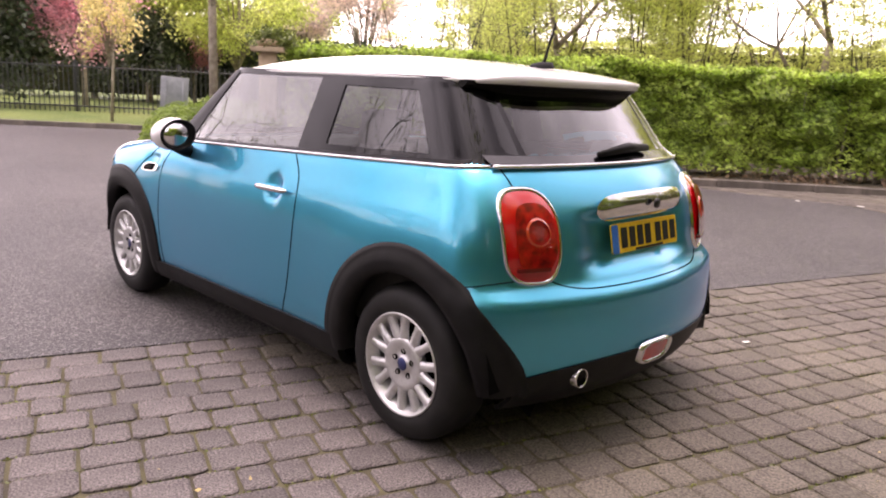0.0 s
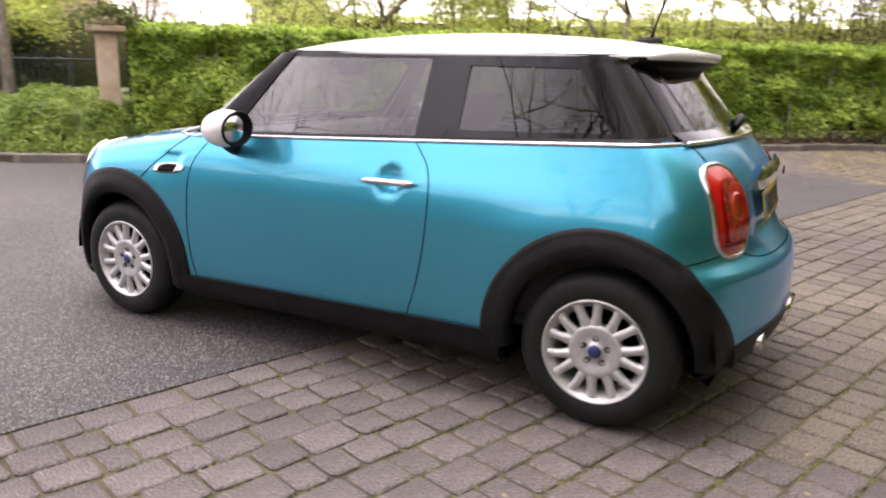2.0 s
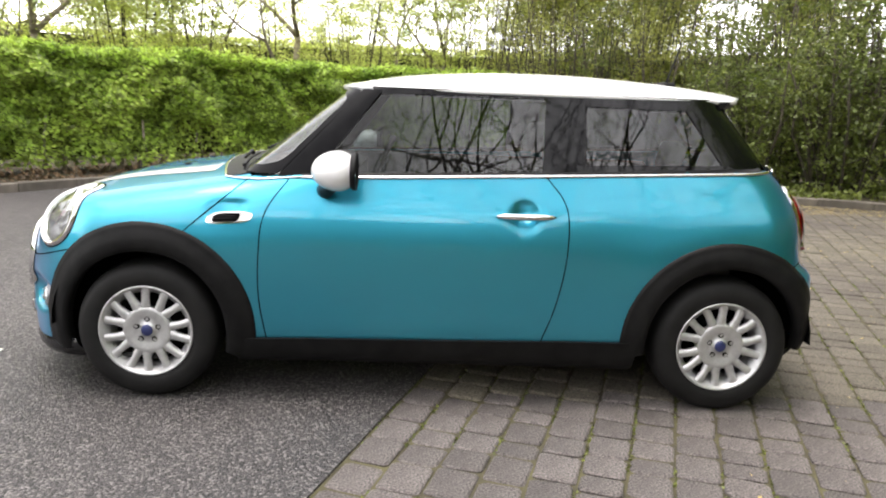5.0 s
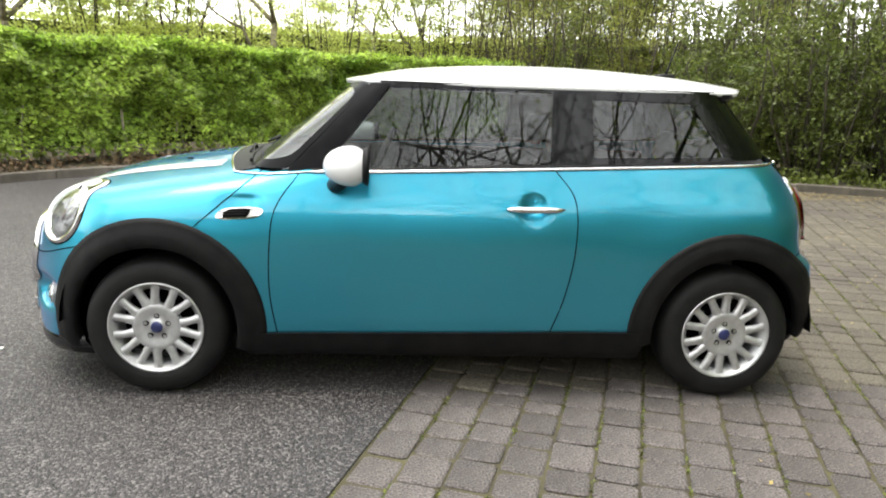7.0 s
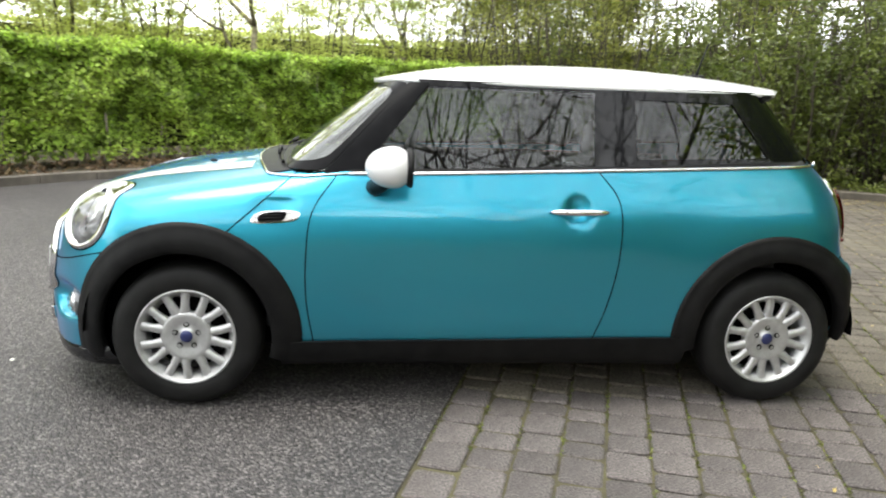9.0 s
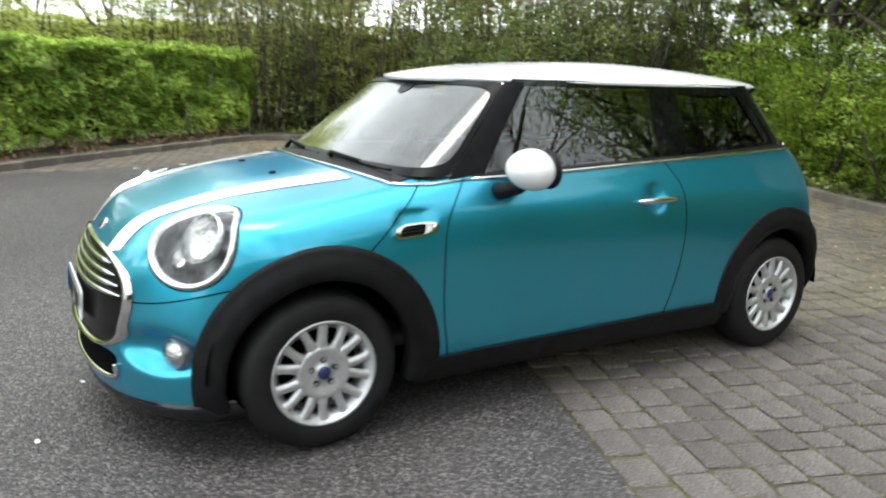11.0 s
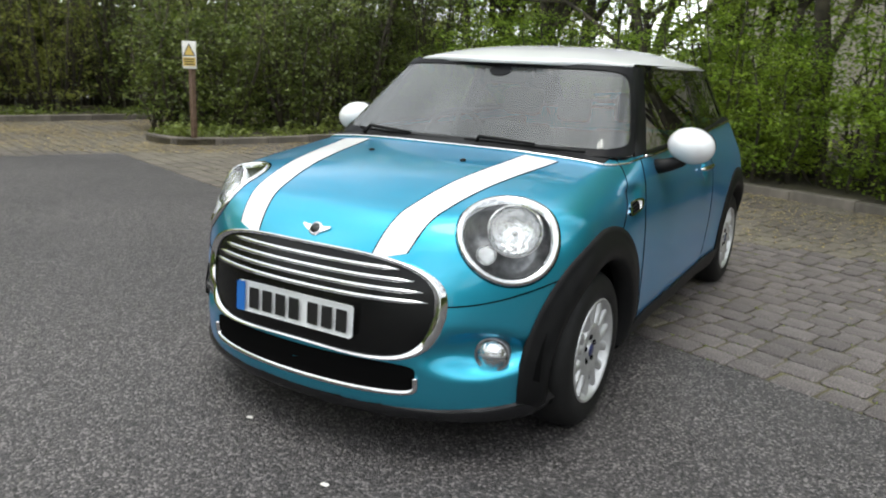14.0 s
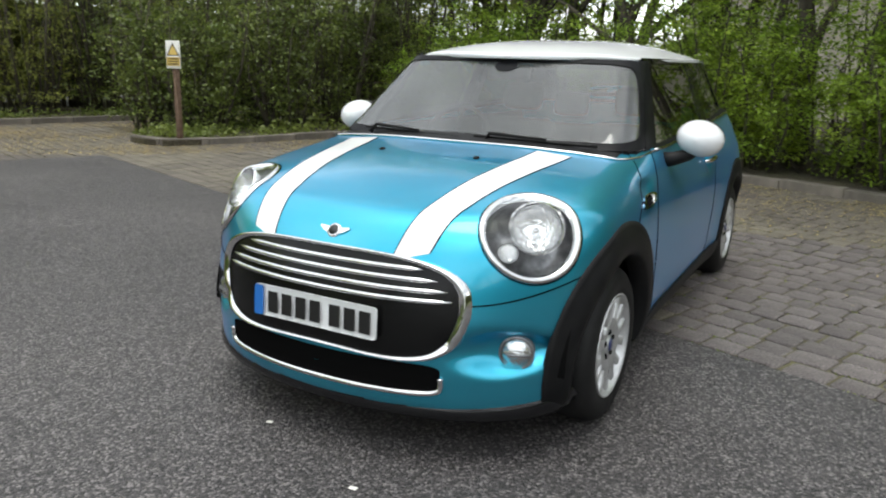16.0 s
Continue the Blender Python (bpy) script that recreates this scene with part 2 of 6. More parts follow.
M_AMBER = material("sign_yellow", (0.64, 0.45, 0.12), 0.5)
M_GREYP = vary(material("grey_panel", (0.25, 0.27, 0.28), 0.5), 8, (0.2, 0.22, 0.23), (0.3, 0.32, 0.33))


# ---- mesh helpers ----
def part(name, data, mat, parent=None, label="", smooth=True):
    """Links verts and faces (or a bmesh) as one mesh object, under a thing where one is given."""
    me = bpy.data.meshes.new(name)
    if isinstance(data, bmesh.types.BMesh):
        data.to_mesh(me)
        data.free()
    else:
        me.from_pydata([tuple(v) for v in data[0]], [], [tuple(int(i) for i in f) for f in data[1]])
    me.materials.append(mat)
    if smooth:
        me.shade_smooth()
    me.update()
    ob = new(name, me)
    if parent is not None:
        ob.parent = parent
    if label:
        ob["label"] = label
    return ob


def quads(verts, name, mat, parent=None):
    """One mesh from an (n, 4, 3) array of loose quads."""
    n = len(verts)
    me = bpy.data.meshes.new(name)
    me.vertices.add(4 * n)
    me.vertices.foreach_set("co", np.ascontiguousarray(verts, dtype=np.float32).ravel())
    me.loops.add(4 * n)
    me.loops.foreach_set("vertex_index", np.arange(4 * n, dtype=np.int32))
    me.polygons.add(n)
    me.polygons.foreach_set("loop_start", np.arange(0, 4 * n, 4, dtype=np.int32))
    me.update(calc_edges=True)
    me.materials.append(mat)
    ob = new(name, me)
    ob.parent = parent
    return ob


def thing(name, label, category, group="", at=(0, 0, 0)):
    ob = new(name)
    ob.location = at
    ob.empty_display_size = 0.1
    return tagged(ob, label, category, group)


def join(*datas):
    """Several (verts, faces) as one."""
    verts, faces = [], []
    for v, f in datas:
        k = len(verts)
        verts.extend(tuple(p) for p in v)
        faces.extend(tuple(i + k for i in q) for q in f)
    return verts, faces


def box(x0, x1, y0, y1, z0, z1, bevel=0.0):
    bm = bmesh.new()
    bmesh.ops.create_cube(bm, size=1)
    for v in bm.verts:
        v.co = ((x0 + x1) / 2 + v.co.x * (x1 - x0), (y0 + y1) / 2 + v.co.y * (y1 - y0), (z0 + z1) / 2 + v.co.z * (z1 - z0))
    if bevel:
        bmesh.ops.bevel(bm, geom=bm.edges[:], offset=bevel, segments=2, affect="EDGES", profile=0.5)
    return bm


def lathe(profile, n=48, axis="y"):
    """Turns (radius, along) pairs about an axis."""
    verts, faces, m = [], [], len(profile)
    for i in range(n):
        a = 2 * math.pi * i / n
        for r, h in profile:
            p = (r * math.cos(a), h, r * math.sin(a))
            verts.append(p if axis == "y" else (p[0], p[2], h) if axis == "z" else (h, p[0], p[2]))
    for i in range(n):
        for j in range(m - 1):
            a, b = i * m + j, ((i + 1) % n) * m + j
            faces.append((a, b, b + 1, a + 1))
    return verts, faces


def tube(points, radius, sides=8, close=False):
    """A round bar along points; radius a number or one for each point."""
    pts = [Vector(p) for p in points]
    n = len(pts)
    rad = radius if hasattr(radius, "__len__") else [radius] * n
    verts, faces = [], []
    up = Vector((0, 0, 1))
    for i, p in enumerate(pts):
        d = (pts[(i + 1) % n] - pts[i - 1]) if close else pts[min(i + 1, n - 1)] - pts[max(i - 1, 0)]
        d.normalize()
        s = d.cross(up if abs(d.z) < 0.95 else Vector((1, 0, 0))).normalized()
        t = s.cross(d)
        for k in range(sides):
            a = 2 * math.pi * k / sides
            verts.append(p + (s * math.cos(a) + t * math.sin(a)) * rad[i])
    for i in range(n if close else n - 1):
        for k in range(sides):
            a, b = i * sides, ((i + 1) % n) * sides
            faces.append((a + k, a + (k + 1) % sides, b + (k + 1) % sides, b + k))
    if not close:
        faces.append(tuple(range(sides - 1, -1, -1)))
        faces.append(tuple((n - 1) * sides + k for k in range(sides)))
    return verts, faces


def prism(outline, z0, z1):
    """A plan outline raised from z0 to z1."""
    n = len(outline)
    verts = [(x, y, z0) for x, y in outline] + [(x, y, z1) for x, y in outline]
    faces = [tuple(range(n - 1, -1, -1)), tuple(range(n, 2 * n))]
    faces += [(i, (i + 1) % n, n + (i + 1) % n, n + i) for i in range(n)]
    return verts, faces


def bend(keys, t):
    """A smooth curve through (t, value) pairs."""
    k = np.array(keys, float)
    x, y = k[:, 0], k[:, 1]
    t = np.clip(np.asarray(t, float), x[0], x[-1])
    m = np.gradient(y, x)
    i = np.clip(np.searchsorted(x, t) - 1, 0, len(x) - 2)
    h = x[i + 1] - x[i]
    s = (t - x[i]) / h
    return (2 * s**3 - 3 * s**2 + 1) * y[i] + (s**3 - 2 * s**2 + s) * h * m[i] + (3 * s**2 - 2 * s**3) * y[i + 1] + (s**3 - s**2) * h * m[i + 1]


# ---- car: shape of the shell ----
SIDE = [(0.1, 0.70), (0.2, 0.80), (0.3, 0.835), (0.45, 0.848), (0.6, 0.852), (0.75, 0.845), (0.86, 0.825), (0.94, 0.795), (1.0, 0.772), (1.08, 0.737)]
TOP = [(-2.2, 0.26), (-2.0, 0.58), (-1.94, 0.70), (-1.87, 0.765), (-1.78, 0.825), (-1.66, 0.872), (-1.5, 0.917), (-1.33, 0.948), (-1.07, 0.985), (-0.8, 1.03), (-0.5, 1.12), (0.3, 1.19), (1.3, 1.21), (1.9, 1.21)]
NOSE = [(0.1, 0.06), (0.17, 0.02), (0.3, 0.0), (0.45, 0.0), (0.6, 0.022), (0.7, 0.047), (1.1, 0.10)]
TAIL = [(0.1, 1.55), (0.18, 1.69), (0.26, 1.78), (0.36, 1.822), (0.48, 1.828), (0.57, 1.822), (0.622, 1.810), (0.655, 1.768), (0.70, 1.75), (0.8, 1.735), (0.9, 1.705), (0.98, 1.655), (1.06, 1.58), (1.12, 1.5)]


def smax(a, b, k):
    h = np.maximum(k - np.abs(a - b), 0) / k
    return np.maximum(a, b) + h * h * k / 4


def hull(p):
    """Below 0 inside the body before its dents are pressed in, above 0 outside."""
    x, y, z = p[..., 0], np.abs(p[..., 1]), p[..., 2]
    flare = 0.012 * np.exp(-((np.hypot(x + 1.2475, z - 0.31) - 0.40) / 0.16) ** 2) + 0.013 * np.exp(-((np.hypot(x - 1.2475, z - 0.31) - 0.42) / 0.17) ** 2)
    waist = 1.0 - 0.034 * np.clip((x - 0.3) / 1.5, 0, 1) ** 2 - 0.02 * np.clip((-0.5 - x) / 1.3, 0, 1) ** 2
    side = y - bend(SIDE, z) * waist - flare
    top = (z - bend(TOP, x) + 0.045 * (y / 0.7) ** 2.5) * 0.9
    front = (-1.976 + bend(NOSE, z) + 0.30 * y**2 + 0.40 * y**4) - x
    back = x - (bend(TAIL, z) + 0.003 - 0.30 * y**2)
    f = smax(side, top, 0.11)
    f = smax(f, front * 0.9, 0.13)
    f = smax(f, back * 0.95, 0.13)
    return smax(f, 0.17 - z, 0.05)


def shell(p):
    """The same with the scoops, grips and recesses of the painted body."""
    x, y, z = p[..., 0], np.abs(p[..., 1]), p[..., 2]
    fog = 0.064 * np.exp(-((((y - 0.625) / 0.125) ** 2 + ((z - 0.405) / 0.066) ** 2) ** 2)) * (x < -1.2)
    grip = 0.026 * np.exp(-((((x - 0.352) / 0.052) ** 2 + ((z - 0.853) / 0.052) ** 2) ** 2)) * (y > 0.6)
    number = 0.045 * np.exp(-(((y / 0.35) ** 8) + ((z - 0.795) / 0.105) ** 8)) * (x > 1.4)
    vent = 0.014 * np.exp(-(((x + 0.895 - 0.35 * (z - 0.83)) / 0.075) ** 4) - ((z - 0.845) / 0.034) ** 4) * (y > 0.6)
    return hull(p) + fog + grip + number + vent


def cabin(p):
    """The same for the glasshouse above the belt."""
    x, y, z = p[..., 0], np.abs(p[..., 1]), p[..., 2]
    plan = 1.0 - 0.055 * np.clip((x - 0.4) / 1.0, 0, 1.3) ** 2 - 0.035 * np.clip((-0.1 - x) / 0.7, 0, 1.2) ** 2
    side = y - (0.764 - 0.40 * (z - 1.0)) * plan
    screen = (-0.905 + (z - 1.0) * 1.28 + 0.16 * y**2 - x) * 0.62
    back = (x - (1.57 - (z - 1.057) * 0.82 - 0.30 * y**2)) * 0.77
    return smax(smax(side, screen, 0.10), back, 0.09)


def root(a, b, f):
    """The point where f turns positive on the way from a (inside) to b."""
    lo, hi = np.zeros(a.shape[:-1]), np.ones(a.shape[:-1])
    for _ in range(34):
        mid = (lo + hi) / 2
        inside = f(a + mid[..., None] * (b - a)) < 0
        lo, hi = np.where(inside, mid, lo), np.where(inside, hi, mid)
    return a + hi[..., None] * (b - a)


def normal(p, f):
    e = 2e-3
    g = np.stack([f(p + e * np.eye(3)[i]) - f(p - e * np.eye(3)[i]) for i in range(3)], -1)
    return g / np.maximum(np.linalg.norm(g, axis=-1, keepdims=True), 1e-9)


def on_side(x, z, f=shell):
    """Points of the left flank at (x, z)."""
    x, z = np.broadcast_arrays(np.asarray(x, float), np.asarray(z, float))
    return root(np.stack([x, 0 * x - 0.2, z], -1), np.stack([x, 0 * x - 1.2, z], -1), f)


def on_top(x, y, f=shell):
    x, y = np.broadcast_arrays(np.asarray(x, float), np.asarray(y, float))
    return root(np.stack([x, y, 0 * x + 0.5], -1), np.stack([x, y, 0 * x + 1.6], -1), f)


def on_front(y, z, f=shell):
    y, z = np.broadcast_arrays(np.asarray(y, float), np.asarray(z, float))
    return root(np.stack([0 * y - 1.2, y, z], -1), np.stack([0 * y - 2.6, y, z], -1), f)


def on_back(y, z, f=shell):
    y, z = np.broadcast_arrays(np.asarray(y, float), np.asarray(z, float))
    return root(np.stack([0 * y + 1.0, y, z], -1), np.stack([0 * y + 2.5, y, z], -1), f)


def sheet(p, out=0.003, deep=0.006, f=shell, closed=False):
    """A panel over a grid of surface points: raised by out, with its rim turned in by deep. closed: the grid's first index goes round."""
    n, m = p.shape[:2]
    nr = normal(p, f)
    a, b = p + nr * out, p - nr * deep
    verts = list(a.reshape(-1, 3)) + list(b.reshape(-1, 3)) + list(a.reshape(-1, 3))
    k, faces = n * m, []
    for i in range(n if closed else n - 1):
        for j in range(m - 1):
            q = (i * m + j, ((i + 1) % n) * m + j, ((i + 1) % n) * m + j + 1, i * m + j + 1)
            faces.append(q)
    rims = []
    if closed:
        rims += [[i * m for i in range(n)] + [0], [i * m + m - 1 for i in range(n)] + [m - 1]]
    else:
        rims.append([i * m for i in range(n)] + [(n - 1) * m + j for j in range(1, m)] + [i * m + m - 1 for i in range(n - 2, -1, -1)] + [j for j in range(m - 2, -1, -1)])
    for rim in rims:
        faces += [(u + 2 * k, v + 2 * k, v + k, u + k) for u, v in zip(rim, rim[1:])]
    used = sorted({i for q in faces for i in q})
    to = {i: j for j, i in enumerate(used)}
    return [verts[i] for i in used], [tuple(to[i] for i in q) for q in faces]


def flip(data):
    """The mirror image across the car's middle plane."""
    return [(v[0], -v[1], v[2]) for v in data[0]], [tuple(reversed(q)) for q in data[1]]


def coons(bottom, top, left, right, n, m):
    """A plane grid between four border curves, each given as a function of 0..1."""
    u, v = np.linspace(0, 1, n)[:, None, None], np.linspace(0, 1, m)[None, :, None]
    U, V = u[:, 0, 0], v[0, :, 0]
    B, T = np.array([bottom(s) for s in U])[:, None], np.array([top(s) for s in U])[:, None]
    L, R = np.array([left(s) for s in V])[None], np.array([right(s) for s in V])[None]
    c = (1 - u) * (1 - v) * B[:1] + u * (1 - v) * B[-1:] + (1 - u) * v * T[:1] + u * v * T[-1:]
    return (1 - v) * B + v * T + (1 - u) * L + u * R - c


def poly(*pts):
    """A smooth curve through points, as a function of 0..1."""
    t = np.linspace(0, 1, len(pts))
    if len(pts) == 2:
        return lambda s: np.array(pts[0]) * (1 - s) + np.array(pts[1]) * s
    return lambda s: np.array([float(bend(list(zip(t, [p[i] for p in pts])), s)) for i in range(len(pts[0]))])


def belt(x):
    """Height of the line under the windows."""
    return bend([(-0.9, 0.978), (-0.6, 0.983), (0.45, 1.022), (1.5, 1.066)], x)


car = thing("hatchback_car", "turquoise three-door hatchback with white roof and bonnet stripes", "car")

# painted shell: a box grid pushed out to the surface
NX, NY, NZ = 230, 100, 60
lo, hi = np.array([-2.12, -0.95, 0.10]), np.array([1.95, 0.95, 1.16])
index, verts, faces = {}, [], []


def corner(i, j, k):
    if (i, j, k) not in index:
        index[i, j, k] = len(verts)
        verts.append(lo + (hi - lo) * np.array([i / NX, j / NY, k / NZ]))
    return index[i, j, k]


for i in range(NX):
    for j in range(NY):
        faces.append((corner(i, j, NZ), corner(i + 1, j, NZ), corner(i + 1, j + 1, NZ), corner(i, j + 1, NZ)))
        faces.append((corner(i, j + 1, 0), corner(i + 1, j + 1, 0), corner(i + 1, j, 0), corner(i, j, 0)))
    for k in range(NZ):
        faces.append((corner(i, 0, k), corner(i + 1, 0, k), corner(i + 1, 0, k + 1), corner(i, 0, k + 1)))
        faces.append((corner(i, NY, k + 1), corner(i + 1, NY, k + 1), corner(i + 1, NY, k), corner(i, NY, k)))
for j in range(NY):
    for k in range(NZ):
        faces.append((corner(0, j, k), corner(0, j, k + 1), corner(0, j + 1, k + 1), corner(0, j + 1, k)))
        faces.append((corner(NX, j, k + 1), corner(NX, j, k), corner(NX, j + 1, k), corner(NX, j + 1, k + 1)))
V = np.array(verts)
core = np.stack([np.clip(V[:, 0], -1.45, 1.35), np.clip(V[:, 1], -0.5, 0.5), np.clip(V[:, 2], 0.42, 0.72)], -1)
V = root(core, core + (V - core) * 1.6, shell)
Fa = np.array(faces)
C, Nm = V[Fa].mean(1), normal(V[Fa].mean(1), shell)
wheel_gap = np.zeros(len(Fa), bool)
for wx in (-1.2475, 1.2475):
    wheel_gap |= (np.hypot(C[:, 0] - wx, C[:, 2] - 0.31) < 0.41) & (np.abs(C[:, 1]) > 0.5)
cabin_gap = (cabin(C) < -0.006) & (C[:, 2] > 0.955) & (C[:, 0] > -0.95)
cabin_gap |= (C[:, 2] > belt(C[:, 0]) + 0.002) & (np.abs(C[:, 1]) > 0.45) & (C[:, 0] > -0.82) & (C[:, 0] < 1.50)
LAMP = Vector((-1.60, -0.622, 0.757))
LAX = Vector((-0.78, -0.36, 0.50)).normalized()
LE1 = LAX.cross(Vector((0, 0, 1))).normalized()
LE2 = LE1.cross(LAX)
rel = np.stack([C[:, 0], -np.abs(C[:, 1]), C[:, 2]], -1) - np.array(LAMP)
lamp_gap = (np.hypot(rel @ np.array(LE1) / 0.158, rel @ np.array(LE2) / 0.158) < 1) & (np.abs(rel @ np.array(LAX)) < 0.2)
under = (Nm[:, 2] < -0.6) & (C[:, 2] < 0.30) | (C[:, 2] < np.where(C[:, 0] > 0, 0.27, 0.20)) & (np.abs(C[:, 0]) > 1.3)


def picked(mask):
    f = Fa[mask]
    used, inv = np.unique(f, return_inverse=True)
    return V[used], inv.reshape(f.shape)


part("body", picked(~wheel_gap & ~cabin_gap & ~under & ~lamp_gap), M_PAINT, car)
part("underbody", picked(under & ~wheel_gap), M_PLASTIC, car, "black plastic underside")


# ---- car: arches, sills, shut lines ----
def both(name, data, mat, parent=None, label="", smooth=True):
    """The left piece and its mirror image, as two parts."""
    left, right = parent or (car, car)
    return part(name, data, mat, left, label, smooth), part(name, flip(data), mat, right, label, smooth)


def flank(xz, out=0.004, deep=0.01, f=shell, closed=False):
    return sheet(on_side(xz[..., 0], xz[..., 1], f), out, deep, f, closed)


def seam(points, r=0.0028):
    """A near-black tube along surface points, in place of the shade in a shut line."""
    return tube([tuple(p) for p in points], r, 6)


# cladding round the wheels, wider towards the bumper in front
def arch(wx, r0, r1, a0, a1, front, n=56):
    a = np.radians(np.linspace(a0, a1, n))[:, None]
    s = np.linspace(0, 1, 7)[None]
    reach = r1 + front * np.clip(-np.cos(a), 0, 1) ** 3
    r = r0 + (reach - r0) * s
    return np.stack([wx + r * np.cos(a) * (1 - 0 * s), np.maximum(0.312 + r * np.sin(a), 0.16)], -1)


def clad(wx, xz):
    p = on_side(xz[..., 0], xz[..., 1], hull)
    nr = normal(p, hull)
    s = np.linspace(0, 1, p.shape[1])[None, :, None]
    a = p + nr * (0.006 + 0.012 * np.sin(np.pi * np.minimum(s * 1.15 + 0.12, 1.0)))
    a[..., 1] = np.minimum(a[..., 1], -0.66)
    lip = a[:, :1].copy()
    lip[..., 1] += 0.07
    a = np.concatenate([lip, a, p[:, -1:] - nr[:, -1:] * 0.01], 1)
    n, m = a.shape[:2]
    return list(a.reshape(-1, 3)), [(i * m + j, i * m + j + 1, (i + 1) * m + j + 1, (i + 1) * m + j) for i in range(n - 1) for j in range(m - 1)]


both("wheel_arch_trim", clad(-1.2475, arch(-1.2475, 0.345, 0.468, -15, 205, -0.02)), M_PLASTIC, None, "scuffed black plastic arch")
both("wheel_arch_trim", clad(1.2475, arch(1.2475, 0.345, 0.456, -4, 188, 0.0)), M_PLASTIC, None, "matt black plastic arch")
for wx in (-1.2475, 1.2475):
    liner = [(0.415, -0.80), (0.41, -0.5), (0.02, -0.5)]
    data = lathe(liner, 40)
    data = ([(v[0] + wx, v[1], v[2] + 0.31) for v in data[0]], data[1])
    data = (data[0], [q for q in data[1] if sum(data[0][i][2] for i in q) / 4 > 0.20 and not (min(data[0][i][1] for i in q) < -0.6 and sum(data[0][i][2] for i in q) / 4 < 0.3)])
    # near-black liner: the depth of the arch is shaded by its colour
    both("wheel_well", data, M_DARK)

sill = coons(poly((-0.87, 0.175), (0.86, 0.175)), poly((-0.87, 0.290), (0.0, 0.302), (0.872, 0.318)), poly((-0.87, 0.175), (-0.87, 0.290)), poly((0.86, 0.175), (0.872, 0.318)), 60, 8)
both("sill_trim", flank(sill, 0.012, 0.02), M_PLASTIC)

# doors
d_front = poly((-0.735, 0.280), (-0.765, 0.47), (-0.766, 0.66), (-0.742, 0.83), (-0.64, 0.984))
d_back = poly((0.445, 0.298), (0.50, 0.47), (0.535, 0.68), (0.528, 0.89), (0.437, 1.02))
door_grid = coons(poly((-0.735, 0.280), (0.445, 0.298)), poly((-0.64, 0.984), (0.437, 1.02)), d_front, d_back, 70, 34)
door, door_r = both("door", flank(door_grid, 0.0005, 0.0008), M_PAINT)
for curve in (d_front, d_back):
    c = np.array([curve(s) for s in np.linspace(0, 1, 40)])
    both("shut_line", seam(on_side(c[:, 0], c[:, 1])), M_DARK)
c = np.array([poly((-1.09, 0.733), (-0.98, 0.83), (-0.87, 0.925), (-0.80, 0.985))(s) for s in np.linspace(0, 1, 24)])
both("shut_line", seam(on_side(c[:, 0], c[:, 1])), M_DARK)
c = np.array([poly((1.53, 0.665), (1.62, 0.683), (1.70, 0.688))(s) for s in np.linspace(0, 1, 14)])
both("shut_line", seam(on_side(c[:, 0] * 1.0, c[:, 1])[:9]), M_DARK)
y = np.linspace(-0.50, -0.845, 26)
both("shut_line", seam(on_front(y, 0.565 + 0.10 * ((-y - 0.5) / 0.34) ** 2)), M_DARK)


# ---- car: glasshouse ----
ROOF_Z = 1.352
both("pillar", flank(coons(poly((-0.70, 0.98), (-0.55, 0.985)), poly((-0.355, ROOF_Z), (-0.27, ROOF_Z)), poly((-0.70, 0.98), (-0.355, ROOF_Z)), poly((-0.55, 0.985), (-0.27, ROOF_Z)), 12, 26), 0.004, 0.02, cabin), M_PILLAR, None, "black windscreen pillar")
both("door_window", flank(coons(poly((-0.555, 0.99), (0.437, 1.024)), poly((-0.268, 1.342), (0.452, 1.346)), poly((-0.555, 0.99), (-0.268, 1.342)), poly((0.437, 1.024), (0.452, 1.346)), 30, 12), 0.0, 0.004, cabin), M_GLASS, (door, door_r))
both("pillar", flank(coons(poly((0.424, 1.02), (0.474, 1.022)), poly((0.438, 1.35), (0.482, 1.35)), poly((0.424, 1.02), (0.438, 1.35)), poly((0.474, 1.022), (0.482, 1.35)), 5, 20), 0.0005, 0.02, cabin), M_GLOSS, None, "black door pillar")
both("window_header", flank(coons(poly((-0.30, 1.338), (1.27, 1.345)), poly((-0.32, 1.366), (1.27, 1.366)), poly((-0.30, 1.338), (-0.32, 1.366)), poly((1.27, 1.345), (1.27, 1.366)), 40, 4), 0.002, 0.02, cabin), M_GLOSS)


def frame_ring(outer, inner, n):
    """A closed grid between two four-cornered outlines."""
    def walk_round(q):
        return np.concatenate([np.linspace(q[i], q[(i + 1) % 4], n, endpoint=False) for i in range(4)])
    o, i = walk_round(np.array(outer, float)), walk_round(np.array(inner, float))
    s = np.linspace(0, 1, 5)[None, :, None]
    return o[:, None] * (1 - s) + i[:, None] * s


outer = [(0.462, 1.026), (1.50, 1.064), (1.272, 1.345), (0.470, 1.346)]
inner = [(0.615, 1.068), (1.215, 1.085), (1.06, 1.312), (0.615, 1.315)]
both("quarter_frame", flank(frame_ring(outer, inner, 18), 0.002, 0.012, cabin, True), M_GLOSS, None, "black glass surround")
both("quarter_window", flank(coons(poly((0.61, 1.064), (1.22, 1.08)), poly((0.61, 1.318), (1.06, 1.315)), poly((0.61, 1.064), (0.61, 1.318)), poly((1.22, 1.08), (1.06, 1.315)), 16, 8), -0.003, 0.004, cabin), M_PRIVACY)

# windscreen and rear window
def across(z0, z1, width0, width1, n=40, m=16):
    v, u = np.linspace(0, 1, m)[None], np.linspace(-1, 1, n)[:, None]
    w = width0 + (width1 - width0) * v
    return u * w, z0 + (z1 - z0) * v + 0 * u


